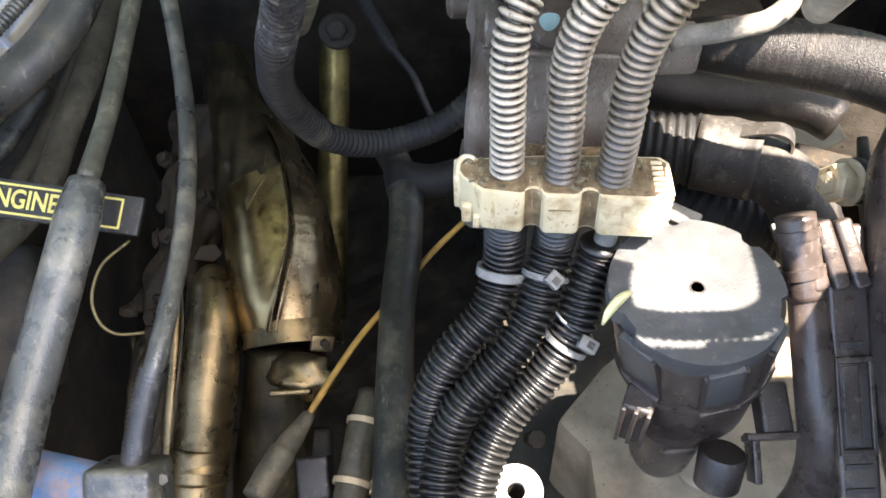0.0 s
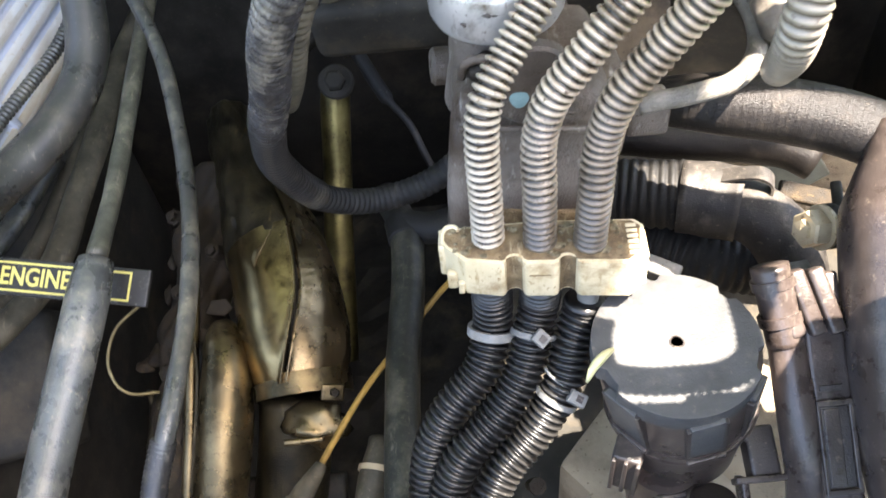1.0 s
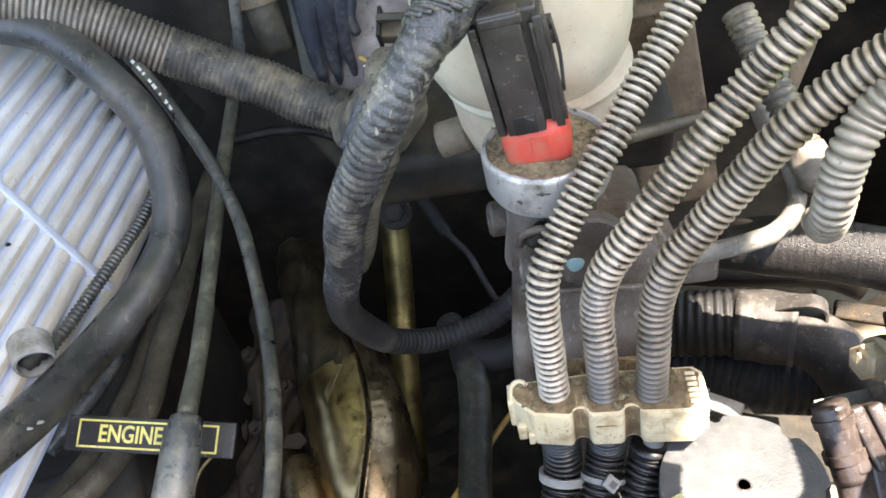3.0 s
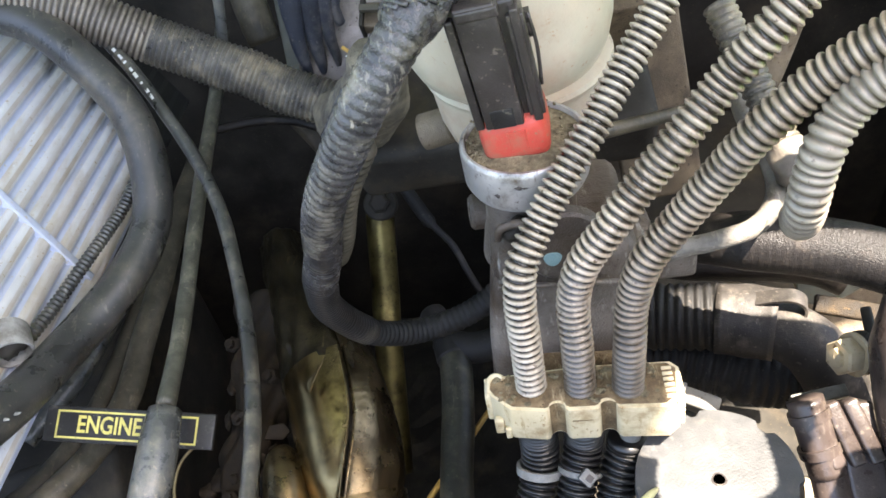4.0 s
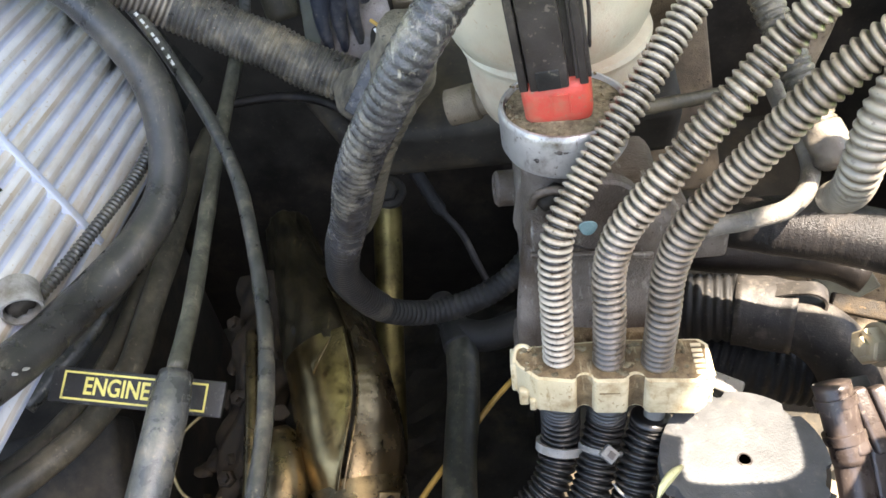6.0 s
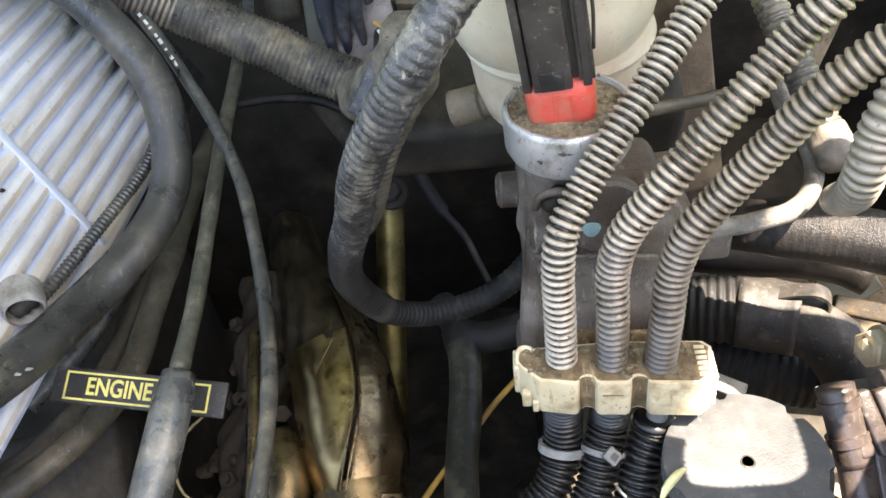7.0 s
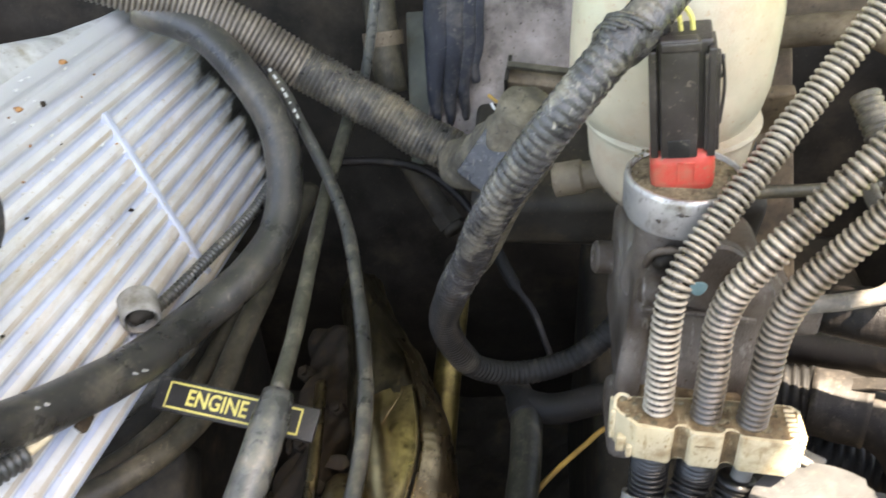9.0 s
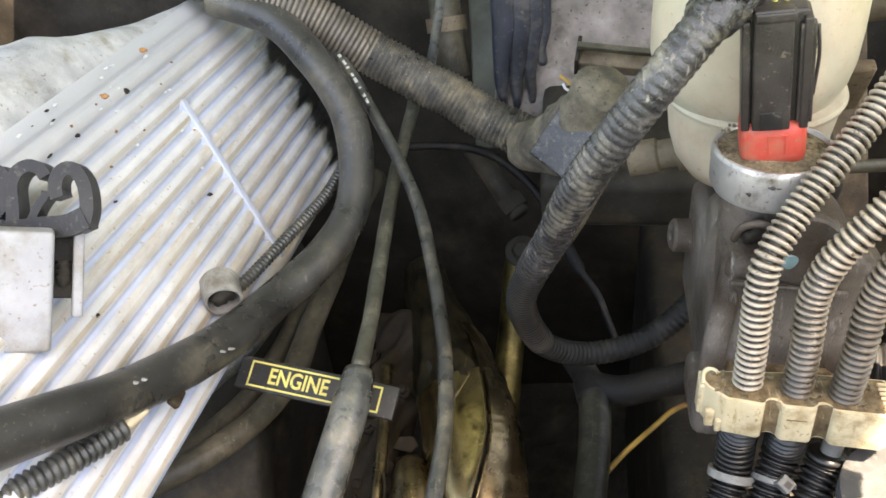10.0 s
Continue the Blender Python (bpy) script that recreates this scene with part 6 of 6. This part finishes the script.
def ragged_sheet(name, points, half_w, half_t, ragged):
    """A hanging sheet: a flat oval section whose edges are torn."""
    return sweep(name, points, lambda s, a: (1 + ragged * np.sin(s * 190 + 3 * a) * np.abs(np.sin(a)) ** 3) / np.sqrt((np.cos(a) / half_t) ** 2 + (np.sin(a) / (half_w * (1 - 0.8 * min(1.0, max(0.0, s - 0.085) / 0.09)))) ** 2), 28, 0.004, (0.05, 1.0, 0.1))


for x_s, y_s, low, wide in ((-0.1245, 0.650, 0.965, 0.0105), (-0.1110, 0.653, 0.945, 0.0115), (-0.0985, 0.656, 0.975, 0.0090), (-0.0890, 0.660, 1.010, 0.0060)):
    part("strip", ragged_sheet("strip", [(x_s + 0.004, y_s + 0.012, 1.130), (x_s + 0.001, y_s + 0.006, 1.085), (x_s, y_s, 1.040), (x_s - 0.003, y_s - 0.003, (1.040 + low) / 2), (x_s - 0.001, y_s - 0.004, low)], wide, 0.0055, 0.04), "drape", drape)
rear_pipe = thing("rear_pipe", (-0.18, 0.73, 0.9), "tan metal pipe with a collar against the bulkhead", "pipe")
part("tube", sweep("tube", [(-0.195, 0.78, 1.06), (-0.188, 0.755, 0.99), (-0.182, 0.741, 0.955)], 0.016, 24), "tan", rear_pipe)
part("collar", band("collar", (-0.190, 0.76, 1.005), (0.1, -0.35, -0.9), 0.0165, 0.014, 0.004), "brown_metal", rear_pipe)
solo("pale_bracket", rbox(frame_of((-0.135, 0.745, 0.96), (1, 0.1, 0), (0, -0.7, 0.7)), (0.06, 0.16, 0.01), 0.003), "grey_green", "pale grey bracket behind the conduits", "bracket")
solo("upper_beam", rbox(frame_of((-0.17, 0.80, 1.075), (1, -0.1, 0.12), (0, -0.5, 0.85)), (0.2, 0.05, 0.03), 0.006), "dark_metal", "dirty dark beam along the bulkhead", "beam")
solo("brake_pipe", sweep("brake_pipe", [(-0.172, 0.67, 1.11), (-0.179, 0.664, 1.069), (-0.190, 0.661, 1.02), (-0.202, 0.658, 0.972)], 0.0045, 14), "sleeve_grey", "thin grey-green metal pipe", "pipe")
mount = thing("pipe_bracket", (-0.121, 0.745, 0.70), "dark rounded bracket holding the brass-toned pipe", "bracket")
part("head", lathe("head", [(0.020, -0.012), (0.020, -0.002), (0.018, 0.0), (0, 0.0)], (-0.121, 0.757, 0.715), (0, -0.65, 0.75), 32), "dark_metal", mount)
solo("cross_pipe", sweep("cross_pipe", [(-0.085, 0.60, 0.886), (-0.062, 0.594, 0.884), (-0.01, 0.584, 0.890), (0.037, 0.572, 0.898), (0.08, 0.56, 0.90)], 0.0055, 16), "rubber_dusty", "thin grey pipe running across behind the valve", "pipe")
solo("pipe_union", lathe("pipe_union", [(0.008, -0.02), (0.0125, -0.02), (0.0125, 0.0), (0.0105, 0.002), (0.0105, 0.014), (0.014, 0.014), (0.014, 0.024), (0.008, 0.026), (0, 0.026)], (-0.004, 0.485, 1.02), (0.95, -0.1, 0.25), 20), "brown_metal", "dirty brown pipe union beside the bottle", "union")
solo("fuel_pipe", sweep("fuel_pipe", [(0.055, 0.405, 1.058), (0.074, 0.398, 1.064), (0.105, 0.41, 1.058), (0.138, 0.425, 1.050), (0.19, 0.44, 1.045)], 0.0042, 14), "tan", "thin tan metal pipe behind the conduits", "pipe")
solo("side_panel", rbox(frame_of((0.20, 0.68, 1.12), (1, 0.25, 0), (-0.2, -0.8, 0.55)), (0.24, 0.15, 0.02), 0.006), "deep_brown", "rust-brown metal panel behind the bottle", "panel")
solo("firewall_sheet", rbox(frame_of((0.150, 0.635, 0.985), (1, 0.12, 0), (-0.05, -0.85, 0.5)), (0.066, 0.30, 0.012), 0.004), "deep_brown", "rust-brown stained steel sheet behind the conduits", "metal sheet")
rearb = thing("rear_bracket", (0.12, 0.53, 0.95), "rust-brown pressed steel bracket behind the bottle", "bracket")
part("web", rbox(frame_of((0.1180, 0.535, 1.045), (1, 0.1, 0), (0.0, -0.45, 0.9)), (0.055, 0.010, 0.05), 0.003), "deep_brown", rearb)
part("plate", prism(frame_of((0.085, 0.545, 0.965), (1, 0.05, 0), (0.0, -0.92, 0.40)), [(0.0, 0.0), (0.032, -0.004), (0.046, 0.03), (0.060, 0.075), (0.066, 0.150), (0.0, 0.150), (0.010, 0.08), (-0.004, 0.04)], 0.006, 0.0015), "deep_brown", rearb)
part("fold", rbox(frame_of((0.1080, 0.5350, 1.020), (0.2, 0.1, 1), (0, -0.9, 0.4)), (0.11, 0.008, 0.010), 0.003), "brown_metal", rearb)
solo("dark_casting", rbox(frame_of((0.03, 0.60, 0.95), (1, 0, 0), (0, -0.3, 0.95)), (0.24, 0.12, 0.06), 0.012), "dark_metal", "dark oily casting behind the valve", "casting")
solo("back_pipe", sweep("back_pipe", [(0.20, 0.48, 1.02), (0.215, 0.49, 1.07), (0.21, 0.50, 1.10), (0.18, 0.52, 1.115), (0.13, 0.55, 1.10)], 0.011, 20), "brown_metal", "dusty brown pipe bend behind the conduits", "pipe")

# ---- small things over the cover ----
solo("thin_loom", corrugated("thin_loom", [(-0.258, 0.545, 0.970), (-0.268, 0.515, 0.962), (-0.286, 0.471, 0.957), (-0.305, 0.430, 0.951), (-0.318, 0.405, 0.948)], 0.0052, 0.0036, 0.0012, 16), "rubber_dusty", "thin grey corrugated conduit tucked beside the hose", "conduit")
stub = thing("wire_conduit", (-0.335, 0.215, 0.998), "black corrugated conduit with a bare beige wire end", "conduit")
WC = [(-0.313, 0.254, 0.991), (-0.318, 0.243, 0.990), (-0.331, 0.221, 0.994), (-0.344, 0.199, 1.000), (-0.359, 0.177, 1.005), (-0.374, 0.158, 1.009)]
part("conduit", corrugated("conduit", WC[1:], 0.0079, 0.0042, 0.0015, 20), "rubber_dusty", stub)
part("wire_end", sweep("wire_end", [(-0.322, 0.236, 0.991), (-0.316, 0.247, 0.9905), (-0.311, 0.257, 0.991)], 0.0036, 12, 0.002), "cream", stub, "bare beige wire end")
solo("rust_flake", rbox(frame_of((-0.3048, 0.2798, 0.9752), (0.3, 0.8, 0.2), (0.8, 0, 0.5)), (0.013, 0.008, 0.005), 0.0018), "rust", "small rusty flake beneath the hose", "flake")

solo("vent_cable", sweep("vent_cable", [(-0.237, 0.649, 0.927), (-0.185, 0.658, 0.924), (-0.143, 0.649, 0.920), (-0.110, 0.631, 0.905), (-0.086, 0.608, 0.887), (-0.074, 0.595, 0.875)], lambda s, a: np.full(len(a), 0.0044 + 0.0004 * math.sin(s * 1100)), 14, 0.0025), "hose_brown", "thin black ribbed cable in the dark behind the hoses", "cable")
fitting = thing("pipe_fitting", (-0.127, 0.66, 0.86), "dark grey metal fitting behind the hoses", "fitting")
part("tube", sweep("tube", [(-0.165, 0.70, 0.895), (-0.148, 0.683, 0.880), (-0.127, 0.660, 0.860), (-0.114, 0.646, 0.850)], 0.011, 20), "dark_metal", fitting)
part("nut", lathe("nut", [(0.0, -0.008), (0.0145, -0.008), (0.0145, 0.008), (0.0, 0.008)], (-0.122, 0.655, 0.857), (0.6, -0.6, -0.5), 6, False), "dark_metal", fitting)

# markings along the cable
s_c, P_c = spline(CABLED, 0.002)
for k in range(9):
    i0 = int(np.searchsorted(s_c, 0.012 + 0.0072 * k))
    t_c = Vector(P_c[i0 + 1] - P_c[i0])
    c_c = Vector(P_c[i0]) + Vector((0.0, -0.55, 0.83)) * 0.0050
    part("marking", rbox(frame_of(c_c, t_c, Vector((0.0, -0.55, 0.83))), (0.0020 + 0.0015 * (k % 3), 0.0022 + 0.0006 * (k % 2), 0.0006), 0.0002), "paint_mark", cable, "worn white marking")

# ---- low front corner ----
blue = thing("blue_canister", (-0.22, 0.198, 0.84), "blue painted canister with worn rusty paint", "canister")
part("body", lathe("body", [(0, -0.03), (0.013, -0.029), (0.0145, -0.026), (0.0145, 0.016), (0.013, 0.019), (0, 0.02)], (-0.222, 0.197, 0.857), (-0.95, 0.2, 0.1), 32), "blue_paint", blue)
part("collar", band("collar", (-0.240, 0.201, 0.859), (-0.95, 0.2, 0.1), 0.0115, 0.006, 0.0015), "zinc", blue)
fit_u = thing("hose_union", (-0.08, 0.28, 0.69), "tan hose union with two bright hose clips", "hose union")
part("body", sweep("body", [(-0.066, 0.325, 0.700), (-0.072, 0.30, 0.702), (-0.078, 0.27, 0.695), (-0.083, 0.235, 0.688), (-0.087, 0.20, 0.681)], worn(0.0125, 0.04, 150), 24), "tan", fit_u)
for c in ((-0.0715, 0.302, 0.7015), (-0.0805, 0.258, 0.6925)):
    part("hose_clip", band("hose_clip", c, (-0.2, -0.95, -0.2), 0.0132, 0.0045, 0.0014), "zinc", fit_u, "bright steel hose clip")
solo("lower_connector", rbox(frame_of((-0.110, 0.268, 0.680), (1, 0.1, 0), (0, -0.4, 0.9)), (0.024, 0.032, 0.03), 0.003), "clip_plastic", "dark square connector below the cable plug", "connector")
solo("lower_plate", rbox(frame_of((-0.20, 0.30, 0.52), (1, 0.0, 0), (0, -0.6, 0.8)), (0.16, 0.16, 0.02), 0.006), "dark_metal", "dark metal plate below the exhaust", "plate")
solo("left_box", rbox(frame_of((-0.40, 0.40, 0.70), (1, 0.2, 0), (0, -0.5, 0.85)), (0.12, 0.12, 0.05), 0.01), "dark_metal", "dark casting below the cover", "casting")
solo("second_hose", sweep("second_hose", [(-0.40, 0.33, 0.83), (-0.365, 0.36, 0.825), (-0.335, 0.41, 0.825), (-0.318, 0.47, 0.83), (-0.305, 0.54, 0.84), (-0.292, 0.61, 0.848), (-0.28, 0.68, 0.858)], worn(0.0095, 0.02, 50), 18), "tan", "second dusty tan hose alongside the first", "hose")
part("gold_bolt", lathe("gold_bolt", [(0.012, 0), (0.012, 0.008), (0.009, 0.010), (0, 0.010)], (-0.121, 0.756, 0.716), (0, -0.65, 0.75), 6, False), "dark_metal", mount, "dark bolt head at the pipe's end")
